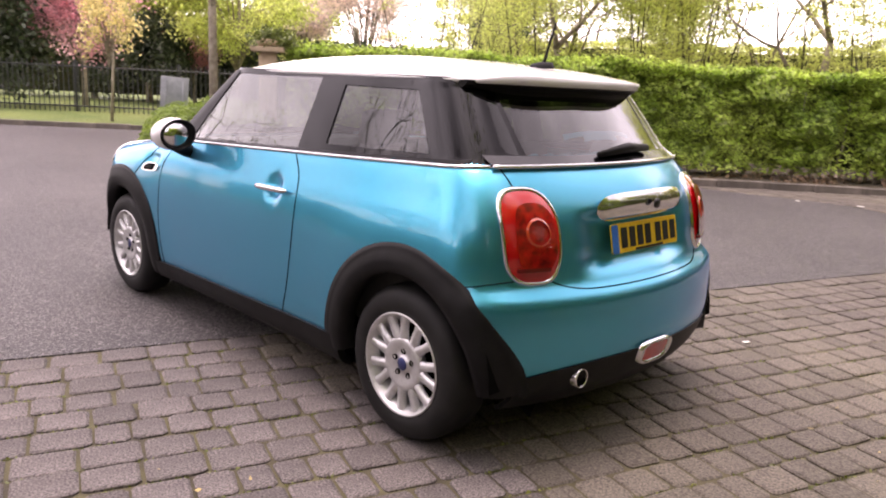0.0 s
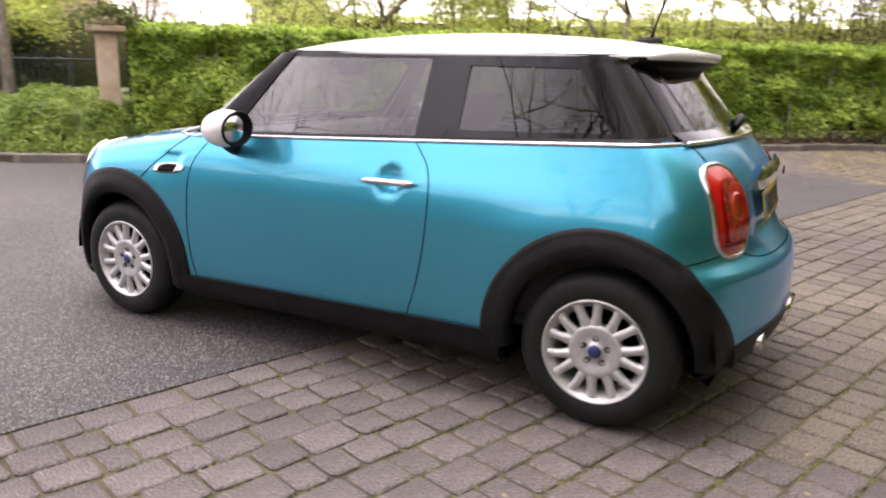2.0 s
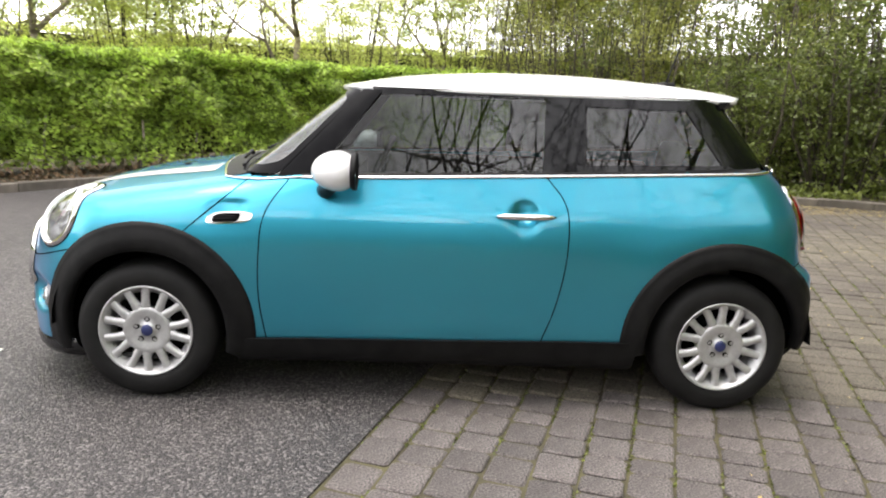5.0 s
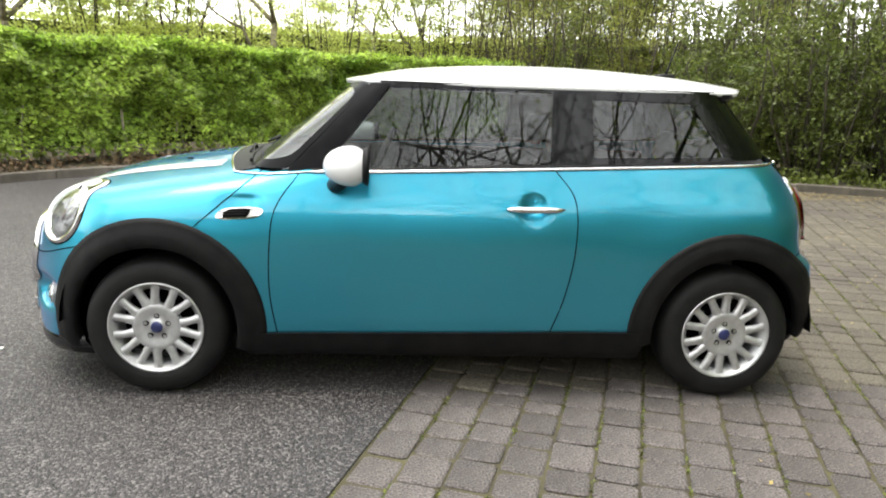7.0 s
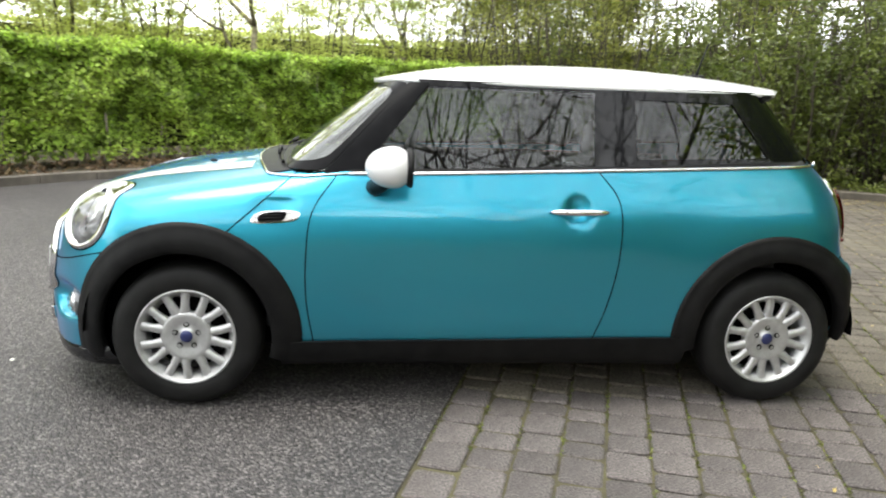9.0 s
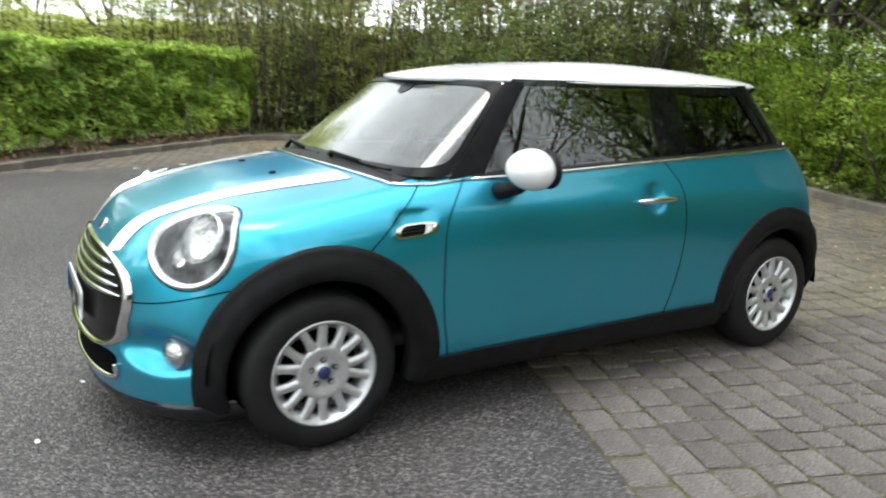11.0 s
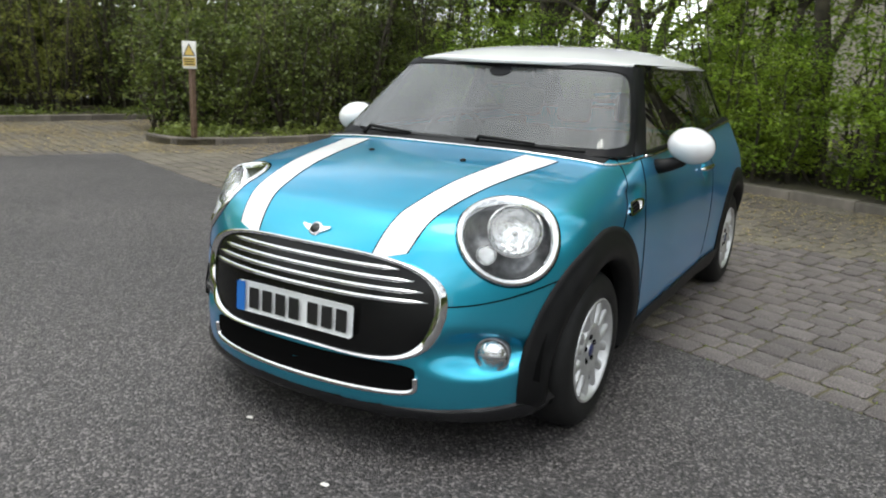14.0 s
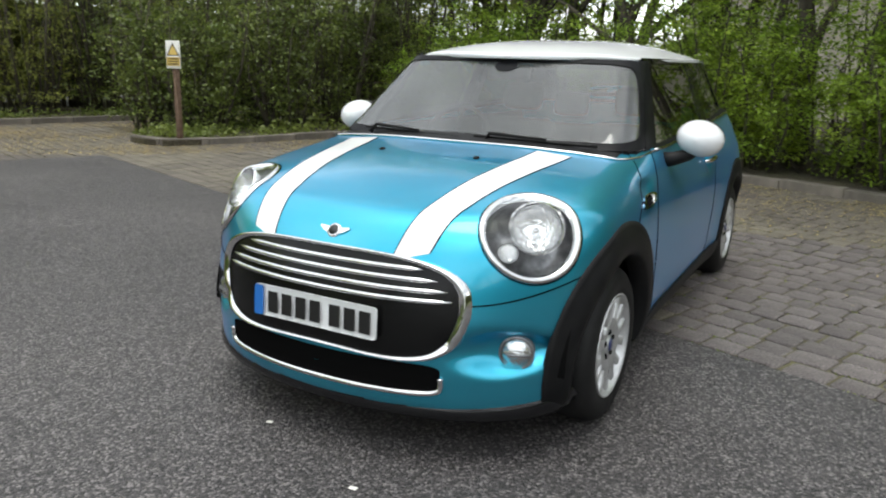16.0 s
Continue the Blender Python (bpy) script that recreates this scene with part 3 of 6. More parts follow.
def wrap(u, v):
    """Points of the windscreen, which bends round to the pillars: u from -1 to 1 across, v from 0 to 1 up."""
    z = 0.985 + 0.367 * v + 0 * u
    xe = -0.70 + 0.345 * v + 0 * u
    ye = np.abs(on_side(xe, z, cabin)[..., 1]) + 0.0
    a = u * np.arctan2(ye, 0.2 - xe)
    base = np.stack([0 * z + 0.2, 0 * z, z], -1)
    return root(base, base + 1.8 * np.stack([-np.cos(a), np.sin(a), 0 * a], -1), cabin)


wu, wv = np.linspace(-1, 1, 110)[:, None], np.linspace(0, 1, 24)[None]
part("windscreen", sheet(wrap(wu + 0 * wv, wv + 0 * wu), 0.0, 0.004, cabin), M_SCREEN, car)
yy, zz = across(1.06, 1.352, 0.64, 0.56)
part("rear_window", sheet(root(np.stack([0 * yy + 0.5, yy, zz], -1), np.stack([0 * yy + 2.2, yy, zz], -1), cabin), 0.0, 0.004, cabin), M_PRIVACY, car)


def band_uv(inset):
    """A closed band in a window's own u and v, its inner line rounded at the corners."""
    a = np.linspace(0, 2 * np.pi, 200, endpoint=False)[:, None]
    c, d = np.cos(a), np.sin(a)
    r1, r2 = [1 / (np.abs(c) ** p + np.abs(d) ** p) ** (1 / p) for p in (40, 10)]
    t = np.linspace(0, 1, 4)[None]
    u = c * r1 * (1 - t) + c * r2 * (1 - inset[0]) * t
    v = d * r1 * (1 - t) + (d * r2 * (1 - inset[1]) + inset[2]) * t
    return u, (v + 1) / 2


part("windscreen_border", sheet(wrap(*band_uv((0.034, 0.12, 0.02))), 0.004, 0.003, cabin, True), M_PILLAR, car, "black border of the windscreen")
a = np.linspace(0, 2 * np.pi, 40, endpoint=False)[:, None]
s = np.linspace(1, 0.05, 5)[None]
part("sensor_patch", sheet(wrap(0.10 * np.cos(a) * s, 0.90 + 0.075 * np.sin(a) * s), 0.003, 0.002, cabin, True), M_PILLAR, car, "black sensor patch behind the glass")


def frit(z0, z1, w0, w1, x_in, x_out, inset):
    """A closed band of surface points round a window's edge, its inner line rounded at the corners."""
    a = np.linspace(0, 2 * np.pi, 160, endpoint=False)[:, None]
    def outline(power, k):
        c, d = np.cos(a), np.sin(a)
        r = 1 / (np.abs(c) ** power + np.abs(d) ** power) ** (1 / power)
        return c * r * (1 - k[0]), d * r * (1 - k[1]) + k[2]
    o, i = outline(40, (0, 0, 0)), outline(9, inset)
    t = np.linspace(0, 1, 4)[None]
    u, v = o[0] * (1 - t) + i[0] * t, o[1] * (1 - t) + i[1] * t
    v = (v + 1) / 2
    y, z = u * (w0 + (w1 - w0) * v), z0 + (z1 - z0) * v
    return root(np.stack([0 * y + x_in, y, z], -1), np.stack([0 * y + x_out, y, z], -1), cabin)


part("rear_window_border", sheet(frit(1.06, 1.352, 0.64, 0.56, 0.5, 2.2, (0.12, 0.16, 0.03)), 0.0015, 0.002, cabin, True), M_GLOSS, car, "black border of the rear window")
# chrome line under the windows
xs = np.linspace(-0.60, 1.395, 70)
zs = belt(xs)
both("belt_trim", tube([tuple(q) for q in on_side(np.linspace(-0.60, 1.47, 80), belt(np.linspace(-0.60, 1.47, 80)) - 0.004) + np.array([0, -0.003, 0])], 0.008, 6), M_CHROME)
ledge = np.stack([on_side(xs, zs + 0.004) + np.array([0, -0.006, 0]), on_side(xs, zs + 0.012, cabin) + np.array([0, 0.008, 0.006])], 1)
both("window_seal", (list(ledge.reshape(-1, 3)), [(i * 2, i * 2 + 1, i * 2 + 3, i * 2 + 2) for i in range(69)]), M_PILLAR)

# roof
RIDGE = [(-0.5, 1.366), (-0.38, 1.392), (-0.24, 1.418), (0.04, 1.446), (0.33, 1.459), (0.6, 1.459), (0.9, 1.445), (1.2, 1.419), (1.35, 1.398), (1.46, 1.374)]
u, s = np.linspace(0, 1, 60)[:, None], np.linspace(-1, 1, 41)[None]
half = 0.632 - 0.04 * np.clip((u - 0.45) / 0.55, 0, 1) ** 2 - 0.045 * np.clip((0.35 - u) / 0.35, 0, 1) ** 2 - 0.05 * np.abs(2 * u - 1) ** 10
ry = s * half
x0, x1 = -0.50 + 0.13 * s**2, 1.432 - 0.13 * np.abs(s) ** 3
rx = x0 + (x1 - x0) * u
rz = bend(RIDGE, rx)
rz = 1.360 + (rz - 1.360) * (1 - np.abs(s) ** 3.5)
top = np.stack([rx, ry, rz], -1)
under_p = np.stack([rx * 0.996 + 0.002, ry * 0.985, np.minimum(rz - 0.012, 1.348 + 0 * rz)], -1)
n, m = rx.shape
rv = list(top.reshape(-1, 3)) + list(under_p.reshape(-1, 3))
rf = [(i * m + j, i * m + j + 1, (i + 1) * m + j + 1, (i + 1) * m + j) for i in range(n - 1) for j in range(m - 1)]
rf = [tuple(reversed(q)) for q in rf]
k = n * m
rf += [tuple(i + k for i in reversed(q)) for q in rf]
rim = [i * m for i in range(n)] + [(n - 1) * m + j for j in range(1, m)] + [i * m + m - 1 for i in range(n - 2, -1, -1)] + list(range(m - 2, -1, -1))
rf += [(a, b, b + k, a + k) for a, b in zip(rim, rim[1:])]
roof = part("roof", (rv, rf), M_WHITE, car, "glossy white roof")
bmr = bmesh.new()
bmr.from_mesh(roof.data)
bmesh.ops.recalc_face_normals(bmr, faces=bmr.faces[:])
bmr.to_mesh(roof.data)
bmr.free()


# ---- car: wheels ----
def wheel(wx, left):
    hub = new("wheel")
    hub.parent = car
    hub.location = (wx, -0.742 if left else 0.742, 0.303)
    hub.rotation_euler = (0, 0, 0 if left else math.pi)
    W = 0.098
    prof = [(0.190, W - 0.012), (0.200, W - 0.002), (0.228, W + 0.004), (0.262, W + 0.002), (0.284, W - 0.012), (0.296, W - 0.03), (0.301, W - 0.05), (0.303, 0)]
    prof = [(r, -h) for r, h in prof] + [(r, h) for r, h in reversed(prof[:-1])]
    part("tyre", lathe(prof, 72), M_TYRE, hub, "black road tyre")
    rim_p = [(0.199, -W + 0.008), (0.201, -W - 0.001), (0.195, -W - 0.004), (0.189, -W + 0.003), (0.186, -W + 0.010), (0.168, -W + 0.030), (0.163, -W + 0.055), (0.160, 0.06)]
    part("rim", lathe(rim_p, 72), M_ALLOY, hub, "silver alloy rim")
    # disc in near-black, so shade behind the spokes sits in the colour
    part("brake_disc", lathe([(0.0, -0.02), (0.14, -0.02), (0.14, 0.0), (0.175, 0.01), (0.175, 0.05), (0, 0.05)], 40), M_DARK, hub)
    centre = [(0.0, -W + 0.012), (0.026, -W + 0.012), (0.030, -W + 0.016), (0.034, -W + 0.022), (0.060, -W + 0.0165), (0.080, -W + 0.0125), (0.095, -W + 0.0098), (0.103, -W + 0.0150), (0.103, -W + 0.045), (0.05, -0.02)]
    part("hub", lathe(centre, 40), M_ALLOY, hub)
    part("hub_cap", lathe([(0.0, -W + 0.006), (0.020, -W + 0.007), (0.026, -W + 0.012), (0.026, -W + 0.02)], 28), M_BADGE, hub, "dark blue centre cap")
    # five bolt holes, dished and coloured near-black for the shade inside
    for i in range(5):
        a = math.radians(90 + 72 * i)
        d = lathe([(0.0, -W + 0.024), (0.008, -W + 0.024), (0.009, -W + 0.013), (0.011, -W + 0.0185), (0.013, -W + 0.0185), (0.013, -W + 0.026)], 12)
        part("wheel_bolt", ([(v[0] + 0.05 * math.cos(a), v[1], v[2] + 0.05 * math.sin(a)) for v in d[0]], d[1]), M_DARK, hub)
    first = None
    for i in range(14):
        a = math.radians(360 / 14 * (i + 0.5))
        lean = math.radians(3.2 if i % 2 else -3.2)
        if first is None or i < 2:
            rows = []
            for t in np.linspace(0, 1, 15):
                r = 0.062 + 0.126 * t
                w = float(np.interp(r, (0.062, 0.092, 0.100, 0.109, 0.124, 0.145, 0.165, 0.188), (0.0139, 0.0206, 0.0214, 0.0198, 0.0170, 0.0156, 0.0166, 0.0215)))
                dep = -W + 0.0165 - 0.004 * math.sin(math.pi * t) - 0.006 * t
                sh = lean * 0.16 * (1 - t)
                rows += [(r, sh + w, dep + 0.022), (r, sh + w * 0.93, dep + 0.0035), (r, sh, dep), (r, sh - w * 0.93, dep + 0.0035), (r, sh - w, dep + 0.022)]
            vs = [(p[0], p[2], p[1]) for p in rows]
            fs = [(j * 5 + q, j * 5 + q + 1, (j + 1) * 5 + q + 1, (j + 1) * 5 + q) for j in range(14) for q in range(4)]
            sp = part("spoke", (vs, fs), M_ALLOY, hub)
            first = sp if i == 0 else first
            second = sp
        else:
            sp = new("spoke", (first if i % 2 == 0 else second).data)
            sp.parent = hub
        sp.rotation_euler = (0, -a, 0)
    return hub


M_BADGE = material("badge_blue", (0.03, 0.04, 0.14), 0.3, 0.3, 0.5)
for wx in (-1.2475, 1.2475):
    for left in (True, False):
        wheel(wx, left)


# ---- car: front ----
def oval(cy, cz, ry, rz, s, power=2.0, n=72):
    """A closed plane grid of rounded rings in (y, z), at the fractions s of the full size."""
    a = np.linspace(0, 2 * np.pi, n, endpoint=False)[:, None]
    c, d = np.cos(a), np.sin(a)
    k = 1 / (np.abs(c) ** power + np.abs(d) ** power) ** (1 / power)
    s = np.array(s)[None]
    return cy + ry * c * k * s, cz + rz * d * k * s


def bars(y0, y1, z0, z1, place, mat, parent, widths, out):
    """Plain dark bars in place of characters, side by side on a plate."""
    total = sum(abs(w) for w in widths)
    y = y0
    for w in widths:
        step = (y1 - y0) * abs(w) / total
        if w > 0:
            a, b = y + step * 0.14, y + step * 0.86
            pts = [place(a, z0), place(b, z0), place(b, z1), place(a, z1)]
            n = (Vector(pts[1]) - Vector(pts[0])).cross(Vector(pts[3]) - Vector(pts[0])).normalized() * out
            vs = pts + [tuple(Vector(p) + n) for p in pts]
            part("character_bar", (vs, [(4, 5, 6, 7), (0, 1, 5, 4), (1, 2, 6, 5), (2, 3, 7, 6), (3, 0, 4, 7)]), mat, parent, smooth=False)
        y += step


def slab(place, y0, y1, z0, z1, thick, r=0.012):
    """A flat plate with rounded corners; place gives the point for (y, z)."""
    out = []
    for cy, cz, a0 in ((y1 - r, z1 - r, 0), (y0 + r, z1 - r, 90), (y0 + r, z0 + r, 180), (y1 - r, z0 + r, 270)):
        for a in np.radians(np.linspace(a0, a0 + 90, 5)):
            out.append((cy + r * math.cos(a), cz + r * math.sin(a)))
    p = [Vector(place(*q)) for q in out]
    n = (p[5] - p[0]).cross(p[10] - p[0]).normalized() * thick
    k = len(p)
    return [tuple(v) for v in p] + [tuple(v + n) for v in p], [tuple(range(k, 2 * k))] + [(i, (i + 1) % k, k + (i + 1) % k, k + i) for i in range(k)]


M_DEEP = material("grille_black", (0.004, 0.004, 0.004), 0.25, spec=0.22)
GY, GZ, GH, GV = 0.0, 0.530, 0.536, 0.182
y, z = oval(GY, GZ, GH, GV, [1.0, 0.975, 0.95, 0.93], 3.5, 130)


def taper(y, z):
    """Draws the grille's outline in towards its foot."""
    low = np.clip((GZ - z) / GV, 0, 1)
    return y * (1 - 0.09 * low), z + 0.034 * low * (1 - 1.7 * (y / GH) ** 2)


y, z = taper(y, z)
grille = part("grille", sheet(on_front(*taper(*oval(GY, GZ, GH, GV, np.linspace(0.97, 0.02, 14), 3.5, 130))), 0.004, 0.01, shell, True), M_DEEP, car, "black radiator grille")
ring_p = on_front(y, z)
rn = normal(ring_p, shell)
ring_p = ring_p + rn * np.array([0.004, 0.020, 0.021, 0.006])[None, :, None]
n, m = ring_p.shape[:2]
part("grille_surround", (list(ring_p.reshape(-1, 3)), [(i * m + j, ((i + 1) % n) * m + j, ((i + 1) % n) * m + j + 1, i * m + j + 1) for i in range(n) for j in range(m - 1)]), M_CHROME, grille, "chrome grille surround")
for zc, w in ((0.674, 0.375), (0.642, 0.43), (0.610, 0.463), (0.578, 0.483)):
    yb = np.linspace(-w, w, 48)
    mid = on_front(yb, 0 * yb + zc) + np.array([-0.010, 0, 0])
    fade = np.clip((w - np.abs(yb)) / 0.05, 0.15, 1)
    part("grille_slat", tube([tuple(q) for q in mid], list(0.0095 * fade), 8), M_CHROME, grille, "chrome slat")


def front_plate(y, z):
    return (-1.990 + 0.06 * (z - 0.437), y, z)


plate = part("number_plate", slab(lambda y, z: front_plate(-y, z), -0.26, 0.26, 0.437, 0.548, -0.006), M_PLATE_W, car, "white front number plate", False)
part("plate_band", slab(lambda y, z: (front_plate(-y, z)[0] - 0.0075, -y, z), -0.259, -0.218, 0.439, 0.546, -0.001, 0.008), M_PLATE_B, plate, "blue band", False)
bars(-0.205, 0.25, 0.455, 0.531, lambda y, z: (front_plate(-y, z)[0] - 0.0075, -y, z), M_CHAR, plate, (1, 1, 1, 1, -0.35, 1, 1, 1), -0.0012)

# lower intake, lip
M_LIP = vary(material("satin_lip", (0.012, 0.012, 0.013), 0.16, spec=0.45), 10, (0.004, 0.004, 0.005), (0.010, 0.010, 0.011))
y, z = oval(0, 0.312, 0.455, 0.052, np.linspace(1, 0.03, 10), 7.0, 120)
# flat sheet on the closed shell, black for the opening's shade
intake = part("lower_intake", sheet(on_front(y, z), 0.003, 0.006, shell, True), M_DARK, car, "black lower air intake")
a = np.radians(np.linspace(172, 368, 90))
k = 1 / (np.abs(np.cos(a)) ** 7 + np.abs(np.sin(a)) ** 7) ** (1 / 7)
line = on_front(0.458 * np.cos(a) * k, 0.312 + 0.055 * np.sin(a) * k) + np.array([-0.006, 0, 0])
part("intake_trim", tube([tuple(q) for q in line], 0.011, 8), M_CHROME, intake, "chrome intake trim")
v, u = np.linspace(0, 1, 7)[None], np.linspace(-1, 1, 70)[:, None]
lipz = 0.158 + (0.044 + 0.045 * np.abs(u) ** 4) * v
lip_p = on_front(0.80 * u + 0 * v, lipz)
ln = normal(lip_p, shell)
lip_p = lip_p + ln * np.array([0.012, 0.022, 0.026, 0.022, 0.014, 0.007, -0.004])[None, :, None]
n, m = lip_p.shape[:2]
part("front_lip", (list(lip_p.reshape(-1, 3)), [(i * m + j, i * m + j + 1, (i + 1) * m + j + 1, (i + 1) * m + j) for i in range(n - 1) for j in range(m - 1)]), M_LIP, car, "satin black front lip")

# head lamps
def on_lamp(u, v):
    """Points of the wing round the left head lamp, from the lamp's own plane."""
    base = np.array(LAMP) + u[..., None] * np.array(LE1) + v[..., None] * np.array(LE2)
    return root(base - 0.16 * np.array(LAX), base + 0.30 * np.array(LAX), shell)


def loop(p):
    """Faces of a closed grid of rings."""
    n, m = p.shape[:2]
    return list(p.reshape(-1, 3)), [(i * m + j, ((i + 1) % n) * m + j, ((i + 1) % n) * m + j + 1, i * m + j + 1) for i in range(n) for j in range(m - 1)]


def lamp(side):
    put = (lambda d: d) if side < 0 else flip
    RU, RV = 0.170, 0.171
    p = on_lamp(*oval(0, 0, RU, RV, [1.0, 0.975, 0.90, 0.865], 2.0, 80))
    p = p + normal(p, shell) * np.array([0.001, 0.010, 0.010, -0.012])[None, :, None]
    head = part("headlamp", put(loop(p)), M_CHROME, car, "round headlamp in a chrome ring")
    part("lens", put(sheet(on_lamp(*oval(0, 0, RU, RV, np.linspace(0.905, 0.01, 10), 2.0, 80)), 0.002, 0.003, shell, True)), M_LENS, head, "clear lamp glass")
    c = on_lamp(np.zeros(1), np.zeros(1))[0]

    def turned(profile, off=(0, 0), n=48):
        d = lathe(profile, n, "z")
        return [tuple(Vector(c) + LE1 * (v[0] + off[0]) + LE2 * (v[1] + off[1]) + LAX * v[2]) for v in d[0]], d[1]

    rim_p = on_lamp(*oval(0, 0, RU, RV, [0.915], 2.0, 80))
    rim_p = rim_p - normal(rim_p, shell) * 0.006
    back = np.array(c) - 0.125 * np.array(LAX)
    rings = [rim_p] + [rim_p * (1 - t) + (back + (rim_p - np.array(c)) * k) * t for t, k in ((0.45, 0.95), (0.8, 0.85), (1.0, 0.6), (1.0, 0.02))]
    part("lamp_bowl", put(loop(np.concatenate(rings, 1))), M_BOWL, head, "grey lamp housing")
    part("reflector", put(turned([(0.088, -0.026), (0.094, -0.030), (0.078, -0.07), (0.050, -0.095), (0.014, -0.105), (0.0, -0.105)], (-0.02, 0.02))), M_REFLECT, head, "bright faceted reflector")
    part("bulb", put(turned([(0.0, -0.055), (0.010, -0.058), (0.013, -0.07), (0.013, -0.105)], (-0.02, 0.02), 16)), M_CHROME, head)
    part("indicator_bowl", put(turned([(0.034, -0.05), (0.036, -0.054), (0.025, -0.08), (0.0, -0.09)], (0.07, -0.065), 24)), M_REFLECT, head)
    p = on_lamp(*oval(0, 0, RU, RV, [1.03, 1.005], 2.0, 80))
    part("lamp_gap", put(sheet(p, 0.0015, 0.004, shell, True)), M_DARK, head)


def fog_lamp(side):
    put = (lambda d: d) if side < 0 else flip
    c = np.array([-1.730, -0.652, 0.396])
    ax = Vector((-0.93, -0.36, 0.02)).normalized()
    e1 = ax.cross(Vector((0, 0, 1))).normalized()
    e2 = e1.cross(ax)

    def turned(profile, n=40):
        d = lathe(profile, n, "z")
        return [tuple(Vector(c) + e1 * v[0] + e2 * v[1] + ax * v[2]) for v in d[0]], d[1]

    fl = part("fog_lamp", put(turned([(0.060, -0.05), (0.060, 0.006), (0.057, 0.010), (0.053, 0.008), (0.051, -0.004)])), M_BOWL, car, "round clear fog lamp in a grey bezel")
    part("lens", put(turned([(0.053, 0.004), (0.050, 0.014), (0.040, 0.025), (0.024, 0.034), (0.008, 0.038), (0.0, 0.0385)])), M_LENS, fl)
    part("reflector", put(turned([(0.0515, 0.002), (0.047, 0.011), (0.036, 0.020), (0.018, 0.027), (0.0, 0.029)])), M_REFLECT, fl)
    part("lens_bar", put(([tuple(Vector(c) + e1 * a + e2 * b + ax * d) for a, b, d in [(-0.046, -0.004, 0.014), (0.046, -0.004, 0.014), (0.046, 0.002, 0.014), (-0.046, 0.002, 0.014), (-0.03, -0.004, 0.030), (0.03, -0.004, 0.030), (0.03, 0.002, 0.030), (-0.03, 0.002, 0.030)]], [(4, 5, 6, 7), (0, 1, 5, 4), (3, 7, 6, 2), (0, 4, 7, 3), (1, 2, 6, 5)])), M_BOWL, fl)


M_BOWL = vary(material("lamp_housing", (0.4, 0.4, 0.4), 0.28, 0.6), 30, (0.15, 0.15, 0.155), (0.32, 0.32, 0.33))
M_REFLECT = vary(material("reflector", (0.85, 0.85, 0.85), 0.12, 1.0), 25, (0.78, 0.78, 0.78), (0.9, 0.9, 0.9), 2.0, 0.5, 45, 0.02)
for side in (-1, 1):
    lamp(side)
    fog_lamp(side)

# bonnet stripes with fine dark borders
us = np.linspace(0, 1, 60)[:, None]
ts = us ** 0.75
for name, a, b, out, mat, label in (("bonnet_stripe", 0.0, 1.0, 0.0016, M_WHITE, "white stripe"), ("stripe_border", -0.045, 1.045, 0.0009, M_DARK, "")):
    w = np.linspace(a, b, 9)[None]
    inner, outer = 0.255 + 0.14 * ts, 0.375 + 0.165 * ts
    ys = -(inner + (outer - inner) * w)
    xs = -1.922 + 0.51 * ys**2 + (0.902 - 0.51 * ys**2) * us
    both(name, sheet(on_top(xs, ys), out, 0.002), mat, None, label)

# cowl, washer jets, badge, wipers
xs, ys = np.linspace(0, 1, 10)[:, None], np.linspace(-1, 1, 50)[None]
cow = on_top(-1.03 + 0.10 * ys**2 + 0.17 * xs, 0.69 * ys)
part("cowl", sheet(cow, 0.004, 0.01), M_PLASTIC, car, "black plastic windscreen cowl")
edge_line = on_top(-1.03 + 0.10 * ys[0] ** 2, 0.70 * ys[0]) + np.array([0, 0, 0.005])
corner = [on_top(np.array([xc]), np.array([yc]))[0] + np.array([0, 0, 0.004]) for xc, yc in ((-0.87, -0.728), (-0.78, -0.752))] + [on_side(np.array([-0.60]), belt(np.array([-0.60])) - 0.004)[0] + np.array([0, -0.004, 0.0])]
edge_line = [tuple(q) for q in reversed(corner)] + [tuple(q) for q in edge_line] + [(q[0], -q[1], q[2]) for q in corner]
part("bonnet_edge", tube(edge_line, 0.006, 6), M_CHROME, car, "bright trim along the bonnet edge")
for jy in (-0.225, 0.225):
    j = on_top(np.array([-1.235]), np.array([jy]))[0]
    part("washer_jet", ([(v[0] * 1.4 + j[0], v[1] + j[1], v[2] + j[2]) for v in lathe([(0.012, 0.0), (0.011, 0.006), (0.005, 0.009), (0.0, 0.0095)], 14, "z")[0]], lathe([(0.012, 0.0), (0.011, 0.006), (0.005, 0.009), (0.0, 0.0095)], 14, "z")[1]), M_PLASTIC, car)
b0 = on_top(np.array([-1.862]), np.array([0.0]))[0]
bn = Vector(normal(b0[None], shell)[0])
be = bn.cross(Vector((0, 1, 0))).normalized()
badge_v = lambda prof, sx, sy: [tuple(Vector(b0) + be * v[0] * sx + Vector((0, 1, 0)) * v[1] * sy + bn * v[2]) for v in lathe(prof, 32, "z")[0]]
badge = part("badge", (badge_v([(0.027, 0.0), (0.026, 0.006), (0.021, 0.007), (0.0, 0.007)], 1, 1), lathe([(0.027, 0.0), (0.026, 0.006), (0.021, 0.007), (0.0, 0.007)], 32, "z")[1]), M_CHROME, car, "winged chrome badge")
part("badge_disc", (badge_v([(0.019, 0.0), (0.019, 0.0085), (0.0, 0.009)], 1, 1), lathe([(0.019, 0.0), (0.019, 0.0085), (0.0, 0.009)], 32, "z")[1]), M_CHAR, badge)
